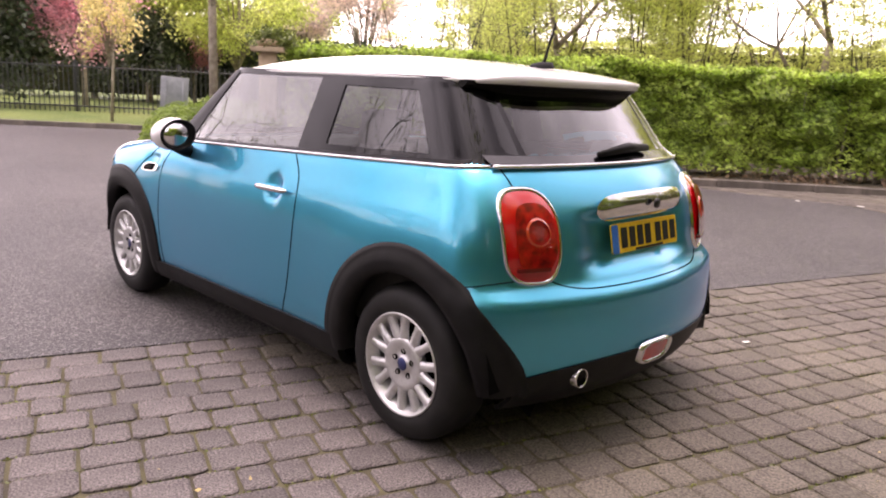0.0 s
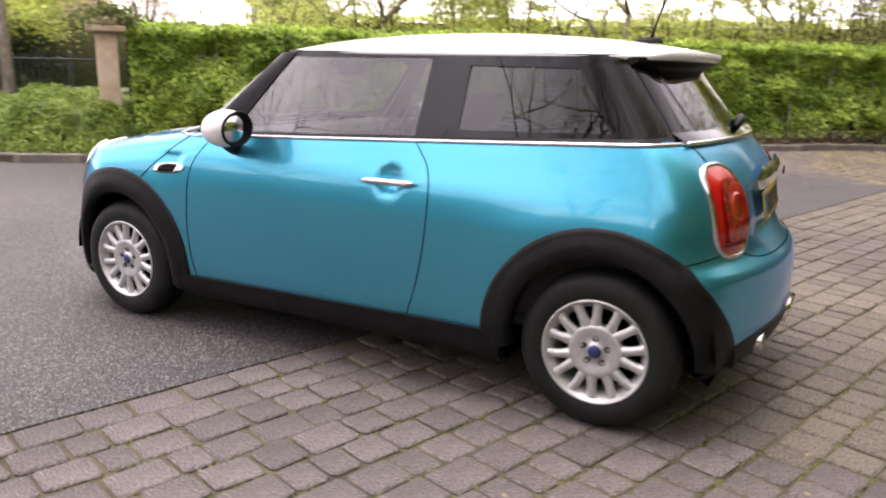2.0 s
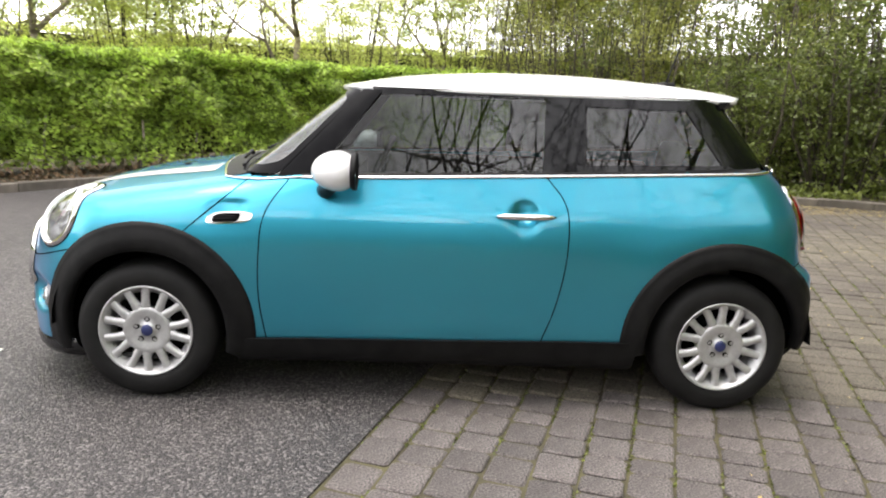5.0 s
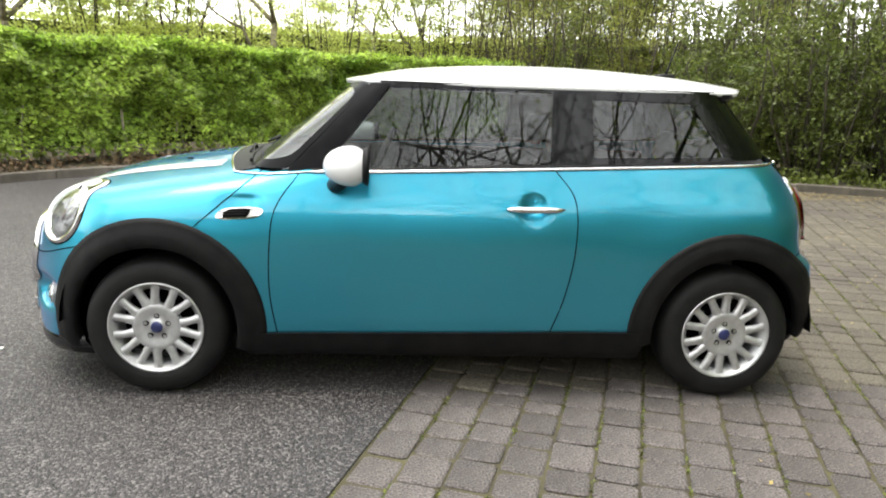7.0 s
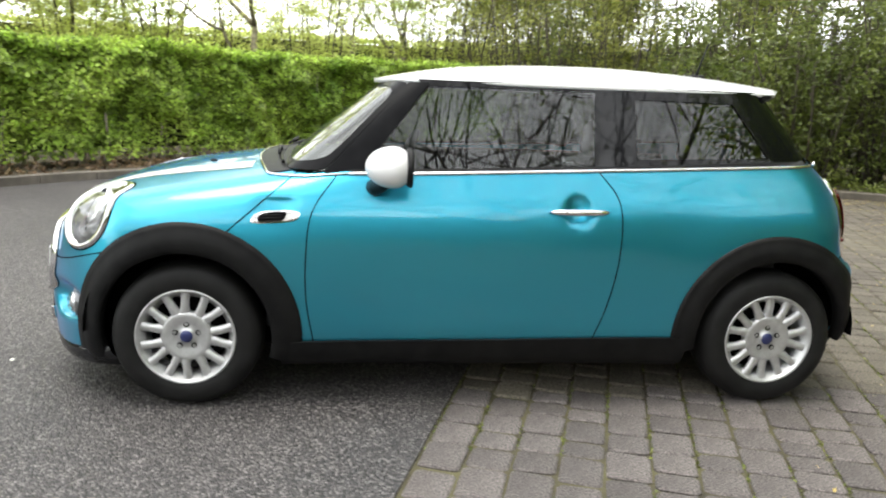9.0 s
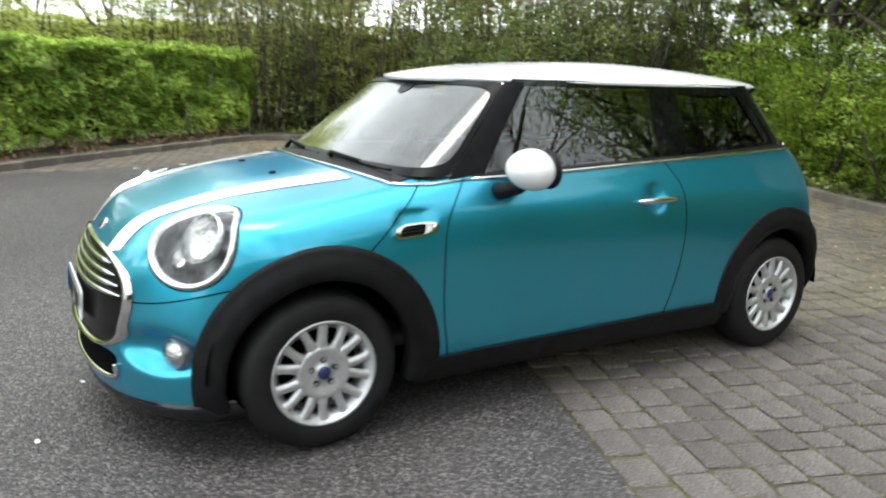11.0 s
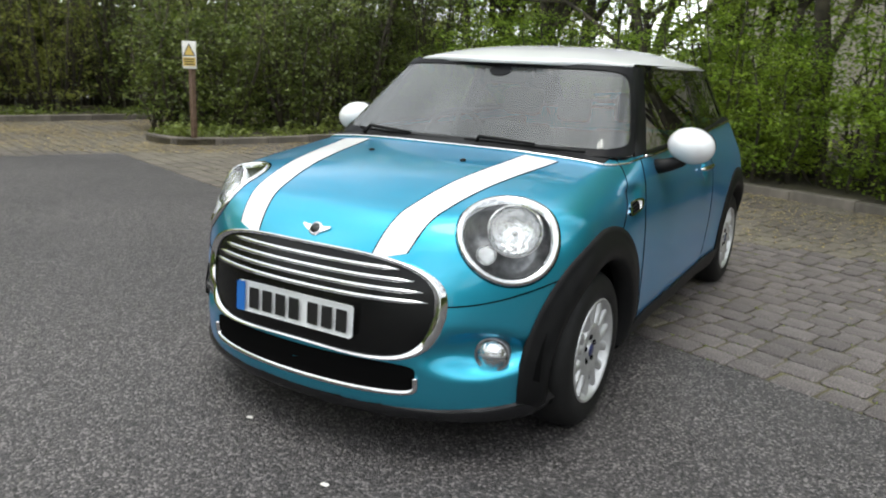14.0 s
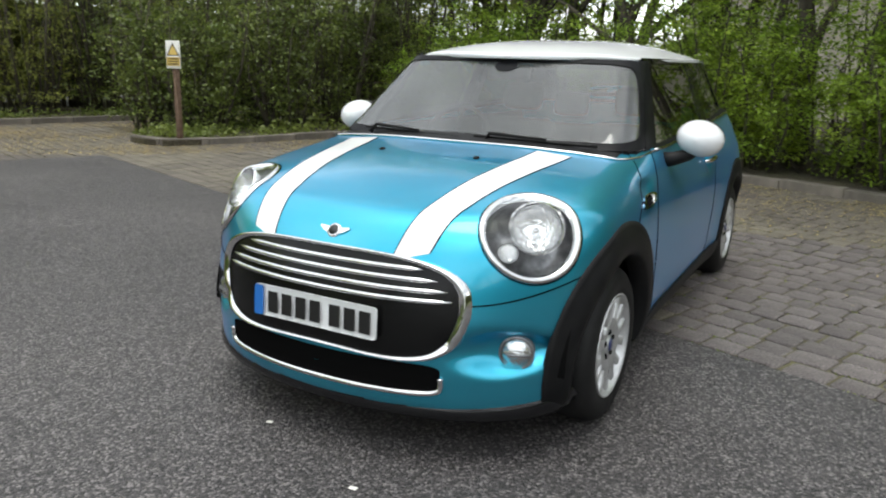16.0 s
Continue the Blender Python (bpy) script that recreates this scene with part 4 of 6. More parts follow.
for sg in (-1, 1):
    pts = [(0.012, 0.024), (0.016, 0.062), (0.007, 0.060), (0.003, 0.052), (-0.002, 0.045), (-0.008, 0.034), (-0.014, 0.022)]
    base = [Vector(b0) + be * -a + Vector((0, sg * q, 0)) for a, q in pts]
    vs = [tuple(p + bn * 0.001) for p in base] + [tuple(p + bn * 0.005) for p in base]
    k = len(pts)
    part("badge_wing", (vs, [tuple(range(k, 2 * k))] + [(i, (i + 1) % k, k + (i + 1) % k, k + i) for i in range(k)]), M_CHROME, badge, "", False)
for y0, y1 in ((-0.05, -0.60), (0.56, 0.02)):
    ysw = np.linspace(y0, y1, 14)
    zsw = 0.992 + 0.010 * np.linspace(1, 0, 14)
    pw = root(np.stack([0 * ysw + 0.3, ysw, zsw], -1), np.stack([0 * ysw - 1.4, ysw, zsw], -1), cabin) + np.array([-0.02, 0, 0.012])
    wiper = part("wiper", tube([tuple(q) for q in pw], 0.007, 6), M_PLASTIC, car, "black wiper blade")
    part("wiper_arm", tube([(-0.93, y0 + (0.06 if y0 < y1 else -0.06), 0.995), tuple(pw[2] + np.array([-0.02, 0, 0.02])), tuple(pw[8] + np.array([-0.012, 0, 0.012]))], [0.012, 0.009, 0.006], 6), M_PLASTIC, wiper)

# ---- car: flank details ----
M_LAMPGREY = material("indicator_lens", (0.62, 0.62, 0.60), 0.15, 0.0, 1.0)
u, v = oval(0, 0, 0.094, 0.0235, [1.0, 0.93, 0.80, 0.72], 3.2, 60)
surround, surround_r = both("indicator_surround", flank(np.stack([-0.886 + u + 0.5 * v, 0.805 + v + 0.06 * u], -1), 0.008, 0.010, shell, True), M_CHROME, None, "chrome side indicator surround")
u, v = oval(0, 0, 0.094, 0.0235, np.linspace(0.80, 0.02, 6), 3.2, 60)
both("indicator_lens", flank(np.stack([-0.886 + u + 0.5 * v, 0.805 + v + 0.06 * u], -1), 0.004, 0.004, shell, True), M_LAMPGREY, (surround, surround_r))
u, v = oval(0, 0, 0.067, 0.0195, np.linspace(1.0, 0.02, 6), 4.0, 60)
both("vent", flank(np.stack([-0.913 + u + 0.5 * v, 0.803 + v + 0.06 * u], -1), 0.006, 0.004, shell, True), M_DARK, (surround, surround_r))
for dz in (0.008, 0.020, 0.030):
    xs = np.linspace(-0.952, -0.862, 8)
    both("vent_slat", tube([tuple(q) for q in on_side(xs, 0.781 + dz + 0.05 * (xs + 0.955)) + np.array([0, -0.008, 0])], 0.0022, 6), M_PLASTIC, (surround, surround_r))
xs = np.linspace(0.222, 0.482, 22)
prof = np.sqrt(np.clip(1 - np.abs((xs - 0.352) / 0.13) ** 3.5, 0.02, 1))
grip_line = np.stack([xs, on_side(0.352 + 0.13 * np.sign(xs - 0.352), 0.853 + 0 * xs)[:, 1] - 0.022 * prof - 0.006, 0.853 + 0.012 * (xs - 0.352)], -1)
hv, hf = tube([tuple(q) for q in grip_line], list(0.0145 * prof), 12)
both("door_handle", (hv, hf), M_CHROME, (door, door_r), "chrome door handle")


def mirror(side):
    put = (lambda d: d) if side < 0 else flip
    cx, cy, cz = -0.424, -0.922, 1.026
    vs, fs, n, m = [], [], 28, 18
    for i in range(m + 1):
        b = math.pi * i / m
        for j in range(n):
            a = 2 * math.pi * j / n
            dx, dy, dz = math.cos(b), math.sin(b) * math.cos(a), math.sin(b) * math.sin(a)
            x = -0.112 * dx if dx > 0 else -0.080 * dx
            k = 1.0 if dx > 0 else (1 - 0.10 * abs(dx) ** 2)
            vs.append((cx + min(x, 0.062), cy + 0.103 * dy * k, cz + 0.081 * dz * k + 0.006 * dy))
    fs = [(i * n + j, i * n + (j + 1) % n, (i + 1) * n + (j + 1) % n, (i + 1) * n + j) for i in range(m) for j in range(n)]
    cap = part("mirror", put((vs, fs)), M_WHITE, car, "white door mirror on a black foot")
    d = lathe([(0.078, -0.004), (0.086, 0.004), (0.090, 0.016), (0.084, 0.020), (0.078, 0.014)], 36, "x")
    part("mirror_rim", put(([(cx + 0.052 + v[0], cy + v[1] * 1.03, cz + v[2] * 0.86 + 0.006 * v[1] / 0.1) for v in d[0]], d[1])), M_PLASTIC, cap, "black mirror rim")
    d = lathe([(0.0, 0.013), (0.079, 0.013), (0.079, 0.002)], 36, "x")
    part("mirror_glass", put(([(cx + 0.053 + v[0], cy + v[1] * 1.03, cz + v[2] * 0.86) for v in d[0]], d[1])), M_MIRROR, cap, "silvered mirror glass")
    foot = [(-0.50, -0.775, 0.925), (-0.485, -0.83, 0.935), (-0.460, -0.885, 0.955), (-0.450, -0.920, 0.985)]
    part("mirror_foot", put(tube(foot, [0.038, 0.031, 0.027, 0.028], 14)), M_PLASTIC, cap, "black mirror foot")


M_MIRROR = material("mirror", (0.85, 0.87, 0.88), 0.02, 1.0)
mirror(-1), mirror(1)

# ---- car: tail ----
def tail_lamp(side):
    put = (lambda d: d) if side < 0 else flip
    TY, TZ = -0.586, 0.830
    y, z = oval(TY, TZ, 0.114, 0.168, [1.0, 0.975, 0.92, 0.89], 3.0, 80)
    p = on_back(y, z)
    nn = normal(p, shell)
    p = p + nn * np.array([0.001, 0.012, 0.014, 0.004])[None, :, None]
    n, m = p.shape[:2]
    tail = part("tail_lamp", put((list(p.reshape(-1, 3)), [(i * m + j, ((i + 1) % n) * m + j, ((i + 1) % n) * m + j + 1, i * m + j + 1) for i in range(n) for j in range(m - 1)])), M_CHROME, car, "red tail lamp in a chrome surround")
    y, z = oval(TY, TZ, 0.114, 0.168, np.linspace(0.905, 0.01, 12), 3.0, 80)
    p = on_back(y, z)
    s = np.linspace(1, 0, 12)[None, :, None]
    p = p + normal(p, shell) * (0.010 + 0.020 * (1 - s**2))
    n, m = p.shape[:2]
    part("red_lens", put((list(p.reshape(-1, 3)), [(i * m + j, ((i + 1) % n) * m + j, ((i + 1) % n) * m + j + 1, i * m + j + 1) for i in range(n) for j in range(m - 1)])), M_RED, tail, "ribbed red lens")
    y, z = oval(TY + 0.004, TZ - 0.004, 0.114, 0.168, np.linspace(0.66, 0.01, 9), 3.0, 80)
    p = on_back(y, z)
    p = p + normal(p, shell) * 0.0305
    n, m = p.shape[:2]
    part("inner_lens", put((list(p.reshape(-1, 3)), [(i * m + j, ((i + 1) % n) * m + j, ((i + 1) % n) * m + j + 1, i * m + j + 1) for i in range(n) for j in range(m - 1)])), M_DEEPRED, tail)
    for r, zc in ((0.046, 0.845),):
        y, z = oval(TY + 0.01, zc, r, r, [1.0, 0.86], 2.0, 48)
        p = on_back(y, z)
        p = p + normal(p, shell) * np.array([0.0315, 0.036])[None, :, None]
        n, m = p.shape[:2]
        part("lens_ring", put((list(p.reshape(-1, 3)), [(i * m + j, ((i + 1) % n) * m + j, ((i + 1) % n) * m + j + 1, i * m + j + 1) for i in range(n) for j in range(m - 1)])), M_AMBERL, tail)
    grid_y, grid_z = np.linspace(-0.655, -0.535, 10)[:, None], np.linspace(0.712, 0.728, 3)[None]
    p = on_back(grid_y + 0 * grid_z, grid_z + 0 * grid_y)
    part("reverse_lens", put(sheet(p, 0.0325, 0.004)), M_DARKRED, tail)


M_AMBERL = material("orange_lens", (0.55, 0.045, 0.012), 0.15, 0.0, 1.0)
M_DEEPRED = vary(material("deep_red_lens", (0.16, 0.004, 0.004), 0.1, 0.0, 1.0), 30, (0.12, 0.003, 0.003), (0.52, 0.010, 0.008))
M_DARKRED = material("dark_red_lens", (0.12, 0.01, 0.01), 0.2, 0.0, 0.5)
tail_lamp(-1), tail_lamp(1)
grip_y = np.linspace(-1, 1, 40)[:, None]
grip_v = np.linspace(0, 1, 7)[None]
edge = np.clip(1 - np.abs(grip_y) ** 10, 0.05, 1)
hz = 0.922 - 0.010 * grip_y**2 + (grip_v - 0.5) * 0.102 * edge ** 0.5
hp = on_back(0.035 + 0.315 * grip_y + 0 * grip_v, hz)
hp = on_back(0.035 + 0.315 * grip_y + 0 * grip_v, 0 * hz + 0.93) * np.array([1, 1, 0]) + hp * np.array([0, 0, 1]) + np.array([0.012, 0, 0]) + normal(hp, shell) * (0.026 * np.sin(np.pi * np.clip(grip_v, 0.02, 0.98)) * edge)[..., None]
n, m = hp.shape[:2]
handle = part("tailgate_handle", (list(hp.reshape(-1, 3)), [(i * m + j, i * m + j + 1, (i + 1) * m + j + 1, (i + 1) * m + j) for i in range(n - 1) for j in range(m - 1)]), M_CHROME, car, "pitted chrome tailgate handle")
part("badge_disc", ([(v[0] + 1.742, v[1] + 0.035, v[2] + 0.925) for v in lathe([(0.020, 0.0), (0.020, 0.006), (0.0, 0.008)], 24, "x")[0]], lathe([(0.020, 0.0), (0.020, 0.006), (0.0, 0.008)], 24, "x")[1]), M_CHAR, handle)
bx = float(on_back(np.array([0.0]), np.array([0.79]))[0][0])
rear_place = lambda y, z: (bx + 0.014 - 0.22 * (z - 0.79), 0.93 * y + 0.03, z + 0.008)
rplate = part("number_plate", slab(rear_place, -0.26, 0.26, 0.733, 0.844, 0.006), M_PLATE_Y, car, "yellow rear number plate", False)
part("plate_band", slab(lambda y, z: (rear_place(y, z)[0] + 0.0075, rear_place(y, z)[1], z + 0.008), -0.259, -0.212, 0.735, 0.842, 0.001, 0.008), M_PLATE_B, rplate, "blue band", False)
bars(-0.200, 0.252, 0.752, 0.828, lambda y, z: (rear_place(y, z)[0] + 0.0075, rear_place(y, z)[1], z + 0.008), M_CHAR, rplate, (1, 1, 1, 1, -0.35, 1, 1, 1), 0.0012)
part("plate_caption", slab(lambda y, z: (rear_place(y, z)[0] + 0.0075, rear_place(y, z)[1], z + 0.008), -0.09, 0.13, 0.736, 0.744, 0.0015, 0.003), M_CHAR, rplate, "", False)
cy = np.linspace(-1, 1, 60)
line = on_back(0.535 * np.sign(cy) * np.abs(cy) ** 0.85, 0.640 + 0.045 * np.abs(cy) ** 7)
part("shut_line", seam(line, 0.003), M_DARK, car)
for zz0, zz1, ya, yb in ((0.992, 1.055, 0.60, 0.605),):
    t = np.linspace(0, 1, 8)
    both("shut_line", seam(on_back(-(ya + (yb - ya) * t), zz0 + (zz1 - zz0) * t)), M_DARK)
v, u = np.linspace(0, 1, 8)[None], np.linspace(-1, 1, 70)[:, None]
vz = 0.20 + (0.185 - 0.04 * np.abs(u) ** 3) * v
vp = on_back(0.67 * u + 0 * v, vz)
part("rear_valance", sheet(vp, 0.006, 0.01), M_PLASTIC, car, "black plastic rear valance")
y, z = oval(-0.020, 0.36, 0.115, 0.048, [1.0, 0.95, 0.8, 0.74], 3.5, 50)
p = on_back(y, z)
p = p + normal(p, shell) * np.array([0.006, 0.022, 0.022, 0.012])[None, :, None]
n, m = p.shape[:2]
fogr = part("rear_fog_lamp", (list(p.reshape(-1, 3)), [(i * m + j, ((i + 1) % n) * m + j, ((i + 1) % n) * m + j + 1, i * m + j + 1) for i in range(n) for j in range(m - 1)]), M_CHROME, car, "red rear fog lamp in a chrome surround")
y, z = oval(-0.020, 0.36, 0.115, 0.048, np.linspace(0.76, 0.02, 5), 3.5, 50)
part("red_lens", sheet(on_back(y, z), 0.014, 0.004, shell, True), M_RED, fogr)
def pipe(profile):
    d = lathe(profile, 28, "x")
    return [(v[0], v[1] - 0.425, v[2] + 0.318) for v in d[0]], d[1]


exhaust = part("exhaust", pipe([(0.030, 1.55), (0.036, 1.59), (0.037, 1.775), (0.035, 1.782), (0.0325, 1.778)]), M_CHROME, car, "chrome exhaust pipe")
part("exhaust_bore", pipe([(0.0325, 1.777), (0.030, 1.67), (0.0, 1.66)]), M_DARK, exhaust)
xb = np.linspace(-1, 1, 50)
trim = root(np.stack([0 * xb + 0.5, 0.635 * xb, 1.066 - 0.004 * xb**2], -1), np.stack([0 * xb + 2.2, 0.635 * xb, 1.066 - 0.004 * xb**2], -1), cabin) + np.array([0.006, 0, 0])
trim[:, 0] = np.maximum(trim[:, 0], on_back(trim[:, 1], trim[:, 2] - 0.012)[:, 0] + 0.004)
part("rear_trim", tube([tuple(q) for q in trim], 0.009, 8), M_CHROME, car, "chrome line under the rear window")
# added filler band: covers the painted strip between rear glass and chrome line
foot = root(np.stack([0 * xb + 0.5, 0.635 * xb, 0 * xb + 1.098], -1), np.stack([0 * xb + 2.2, 0.635 * xb, 0 * xb + 1.098], -1), cabin) + np.array([0.004, 0, 0])
s = np.linspace(0, 1, 8)[None, :, None]
ledge = (trim + np.array([-0.003, 0, 0.004]))[:, None] * (1 - s) + foot[:, None] * s
low, high = ledge.copy(), ledge.copy()
low[..., 2], high[..., 2] = 0.8, 1.3
ledge[..., 2] = np.maximum(ledge[..., 2], root(low, high, hull)[..., 2] + 0.004)
part("rear_window_seal", (list(ledge.reshape(-1, 3)), [(i * 8 + j, i * 8 + j + 1, i * 8 + j + 9, i * 8 + j + 8) for i in range(49) for j in range(7)]), M_GLOSS, car, "gloss black filler band under the rear window")

# spoiler under the roof's end, wiper, aerial
sp, sfaces = [], []
section = [(1.22, 1.356), (1.415, 1.358), (1.408, 1.342), (1.375, 1.325), (1.345, 1.292), (1.315, 1.292), (1.22, 1.345)]
for yv in np.linspace(-0.575, 0.575, 31):
    q = abs(yv) / 0.575
    for a, b in section:
        sp.append((a - 0.15 * q**3 * (a > 1.3), yv, b + 0.02 * q**4 * (b < 1.3) * 0))
k = len(section)
sfaces = [(i * k + j, i * k + (j + 1) % k, (i + 1) * k + (j + 1) % k, (i + 1) * k + j) for i in range(30) for j in range(k)]
sfaces += [tuple(range(k - 1, -1, -1)), tuple(30 * k + j for j in range(k))]
part("spoiler", (sp, sfaces), M_PLASTIC, car, "black rear spoiler", False)
rw = root(np.array([(0.5, -0.12, 1.10), (0.5, 0.1, 1.12), (0.5, 0.28, 1.115)]), np.array([(2.2, -0.12, 1.10), (2.2, 0.1, 1.12), (2.2, 0.28, 1.115)]), cabin) + np.array([0.03, 0, 0])
part("rear_wiper", tube([tuple(q) for q in rw], [0.012, 0.022, 0.014], 8), M_PLASTIC, car, "black rear wiper")
an = [(1.075, 0.0), (1.10, 0.028), (1.15, 0.040), (1.20, 0.036), (1.215, 0.0)]
av, af = [], []
for xx, hh in an:
    for a in np.linspace(0, math.pi, 9):
        av.append((xx, 0.02 * math.cos(a) * min(1, hh / 0.02 + 0.3), 1.424 + 0.72 * hh * math.sin(a)))
af = [(i * 9 + j, i * 9 + j + 1, (i + 1) * 9 + j + 1, (i + 1) * 9 + j) for i in range(4) for j in range(8)]
aerial = part("aerial", (av, af), M_PLASTIC, car, "black roof aerial")
part("aerial_rod", tube([(1.16, 0, 1.445), (1.175, 0, 1.50), (1.21, 0, 1.61)], [0.008, 0.005, 0.004], 6), M_PLASTIC, aerial)

# ---- car: inside ----
part("cabin_floor", box(-0.95, 1.45, -0.70, 0.70, 0.30, 0.36, 0.02), M_INTERIOR, car)
for sg in (-1, 1):
    part("door_lining", box(-0.75, 1.30, sg * 0.70 - 0.03, sg * 0.70 + 0.03, 0.36, 0.99, 0.02), M_INTERIOR, car)
dash_sec = [(-0.95, 0.96), (-0.72, 0.985), (-0.50, 0.985), (-0.42, 0.95), (-0.42, 0.80), (-0.52, 0.62), (-0.95, 0.55)]
dv = [(a, yv, b) for yv in (-0.68, 0.68) for a, b in dash_sec]
k = len(dash_sec)
part("dashboard", (dv, [tuple(range(k - 1, -1, -1)), tuple(range(k, 2 * k))] + [(j, (j + 1) % k, k + (j + 1) % k, k + j) for j in range(k)]), M_INTERIOR, car, "black dashboard", False)
part("headlining", sheet(np.stack([rx, ry * 0.93, 1.335 + 0 * rx], -1)[2:50:4, ::4], 0.004, 0.006, lambda p: 1.335 - p[..., 2]), M_LINING, car, "pale headlining")


def seat(cx, cy, front):
    h = 0.50 if front else 0.42
    s = part("seat", box(cx - 0.26, cx + 0.24, cy - 0.25, cy + 0.25, 0.36, 0.60, 0.06), M_FABRIC, car, "dark cloth seat")
    bk = box(-0.07, 0.07, -0.24, 0.24, 0.0, h, 0.05)
    bk.transform(pose(cx + 0.24, cy, 0.52, 0, 18, 0))
    part("backrest", bk, M_FABRIC, s)
    hr = box(-0.05, 0.05, -0.13, 0.13, 0.0, 0.17, 0.04)
    hr.transform(pose(cx + 0.24 + (h + 0.05) * math.sin(radians(18)), cy, 0.52 + (h + 0.05) * math.cos(radians(18)), 0, 14, 0))
    part("headrest", hr, M_FABRIC, s)


for sg in (-1, 1):
    seat(0.12, sg * 0.36, True)
    seat(0.92, sg * 0.32, False)
wheel_c = Matrix.Translation((-0.33, 0.36, 0.93)) @ pose(0, 0, 0, 0, -65, 0)
sw = tube([tuple(wheel_c @ Vector((0.18 * math.cos(a), 0.18 * math.sin(a), 0))) for a in np.linspace(0, 2 * math.pi, 36, endpoint=False)], 0.015, 8, True)
steer = part("steering_wheel", sw, M_INTERIOR, car, "black steering wheel")
for a in (0, 120, 240):
    part("spoke", tube([tuple(wheel_c @ Vector((0, 0, 0))), tuple(wheel_c @ Vector((0.18 * math.cos(radians(a)), 0.18 * math.sin(radians(a)), 0)))], 0.018, 6), M_INTERIOR, steer)
im = box(-0.015, 0.015, -0.11, 0.11, -0.035, 0.035, 0.01)
im.transform(pose(-0.42, 0.02, 1.285, 0, 10, 0))
part("rear_view_mirror", im, M_INTERIOR, car, "black inside mirror")


# ---- ground ----
HEDGE_KERB = [(-9.3, 6.2), (-10.3, 4.6), (-10.3, 3.3), (-9.5, 2.55), (-8.3, 2.25), (-7.3, 2.45), (-6.4, 3.15), (-4.55, 5.75), (-2.0, 8.35), (2.3, 12.3), (7.0, 11.0), (14.0, 8.4)]
EAST_KERB = [(14.0, 6.2), (8.4, 8.3), (4.5, 8.7), (3.68, 8.2), (3.6, 7.35), (4.45, 6.9), (6.75, 6.1), (8.05, 5.6), (6.45, 1.9), (4.9, -2.0), (0.5, -12.0)]

part("ground", ([(-900, -900, -0.04), (900, -900, -0.04), (900, 900, -0.04), (-900, 900, -0.04)], [(0, 1, 2, 3)]), M_GRASS)
tagged(bpy.data.objects["ground"], "grass and earth beyond the car park", "ground", kind="structure")
road = prism([(-60, -16), (-5.5, -16), (-0.45, -1.65), (2.52, 7.15), (-0.1, 8.3), (-2.6, 7.8), (-4.55, 5.75), (-6.4, 3.15), (-7.3, 2.45), (-8.3, 2.25), (-9.5, 2.55), (-10.3, 3.3), (-10.3, 4.6), (-9.3, 6.2), (-12, 14), (-60, 14)], -0.05, 0.0)
tagged(part("road", road, M_ASPHALT, smooth=False), "dark grey coarse asphalt of a car park", "road", kind="structure")
pave = prism([(-5.5, -16), (30, -16), (30, 14), (2.3, 13), (-2.6, 7.8), (-0.1, 8.3), (2.52, 7.15), (-0.45, -1.65)], -0.06, -0.008)
tagged(part("pavement", pave, M_JOINT, smooth=False), "worn grey stone setts with mossy joints", "pavement", kind="structure")


def rounded(pts, n=6, r=0.35):
    """Rounds the corners of an open line."""
    out = [Vector(pts[0])]
    for a, b, c in zip(pts, pts[1:], pts[2:]):
        a, b, c = Vector(a), Vector(b), Vector(c)
        k = min(r, (a - b).length / 2.2, (c - b).length / 2.2)
        p, q = b + (a - b).normalized() * k, b + (c - b).normalized() * k
        out += [p * (1 - t) ** 2 + b * 2 * t * (1 - t) + q * t * t for t in np.linspace(0, 1, n)]
    return out + [Vector(pts[-1])]


def bed(name, line, far, label):
    inside = [tuple(p) for p in rounded(line)] + far
    return tagged(part(name, prism(inside, -0.05, 0.085), M_SOIL, smooth=False), label, "planting bed", kind="structure")


bed("ground_hedge_bed", HEDGE_KERB, [(40, 8), (40, 60), (-30, 60), (-14, 24)], "bare earth bed under a clipped hedge")
bed("ground_east_bed", EAST_KERB, [(8, -20), (40, -20), (40, 6)], "leafy earth bed with undergrowth")


# ---- foliage ----
rng = np.random.default_rng(7)


def leaves(points, size, spread=0.35, up=0.5, facing=None):
    """Folded leaves (two quads each) at points, turned at random or mostly along facing."""
    n = len(points)
    d = rng.normal(size=(n, 3))
    if facing is not None:
        d = d * 0.7 + np.asarray(facing) * 1.1
    d[:, 2] += up
    d /= np.linalg.norm(d, axis=1, keepdims=True)
    a = np.cross(d, rng.normal(size=(n, 3)))
    a /= np.linalg.norm(a, axis=1, keepdims=True)
    b = np.cross(d, a)
    s = (size * (1 + spread * rng.uniform(-1, 1, n)))[:, None]
    p = np.asarray(points)
    tip, tail = p + a * s * 0.55, p - a * s * 0.55
    l, r = p + b * s * 0.33 - d * s * 0.10, p - b * s * 0.33 - d * s * 0.10
    return np.stack([tail, l, tip, r], 1)


def along(line, count):
    """count random places on a line, with the way along it."""
    pts = np.array([tuple(p) for p in line], float)
    seg = np.linalg.norm(np.diff(pts, axis=0), axis=1)
    i = rng.choice(len(seg), count, p=seg / seg.sum())
    t = rng.uniform(0, 1, count)[:, None]
    d = (pts[i + 1] - pts[i]) / seg[i][:, None]
    return pts[i] + t * (pts[i + 1] - pts[i]), d


def clumps(p, scale, amount):
    """A soft bumpy offset in the plan of the noise field."""
    return np.array([noise.noise(Vector(q) * scale) for q in p]) * amount


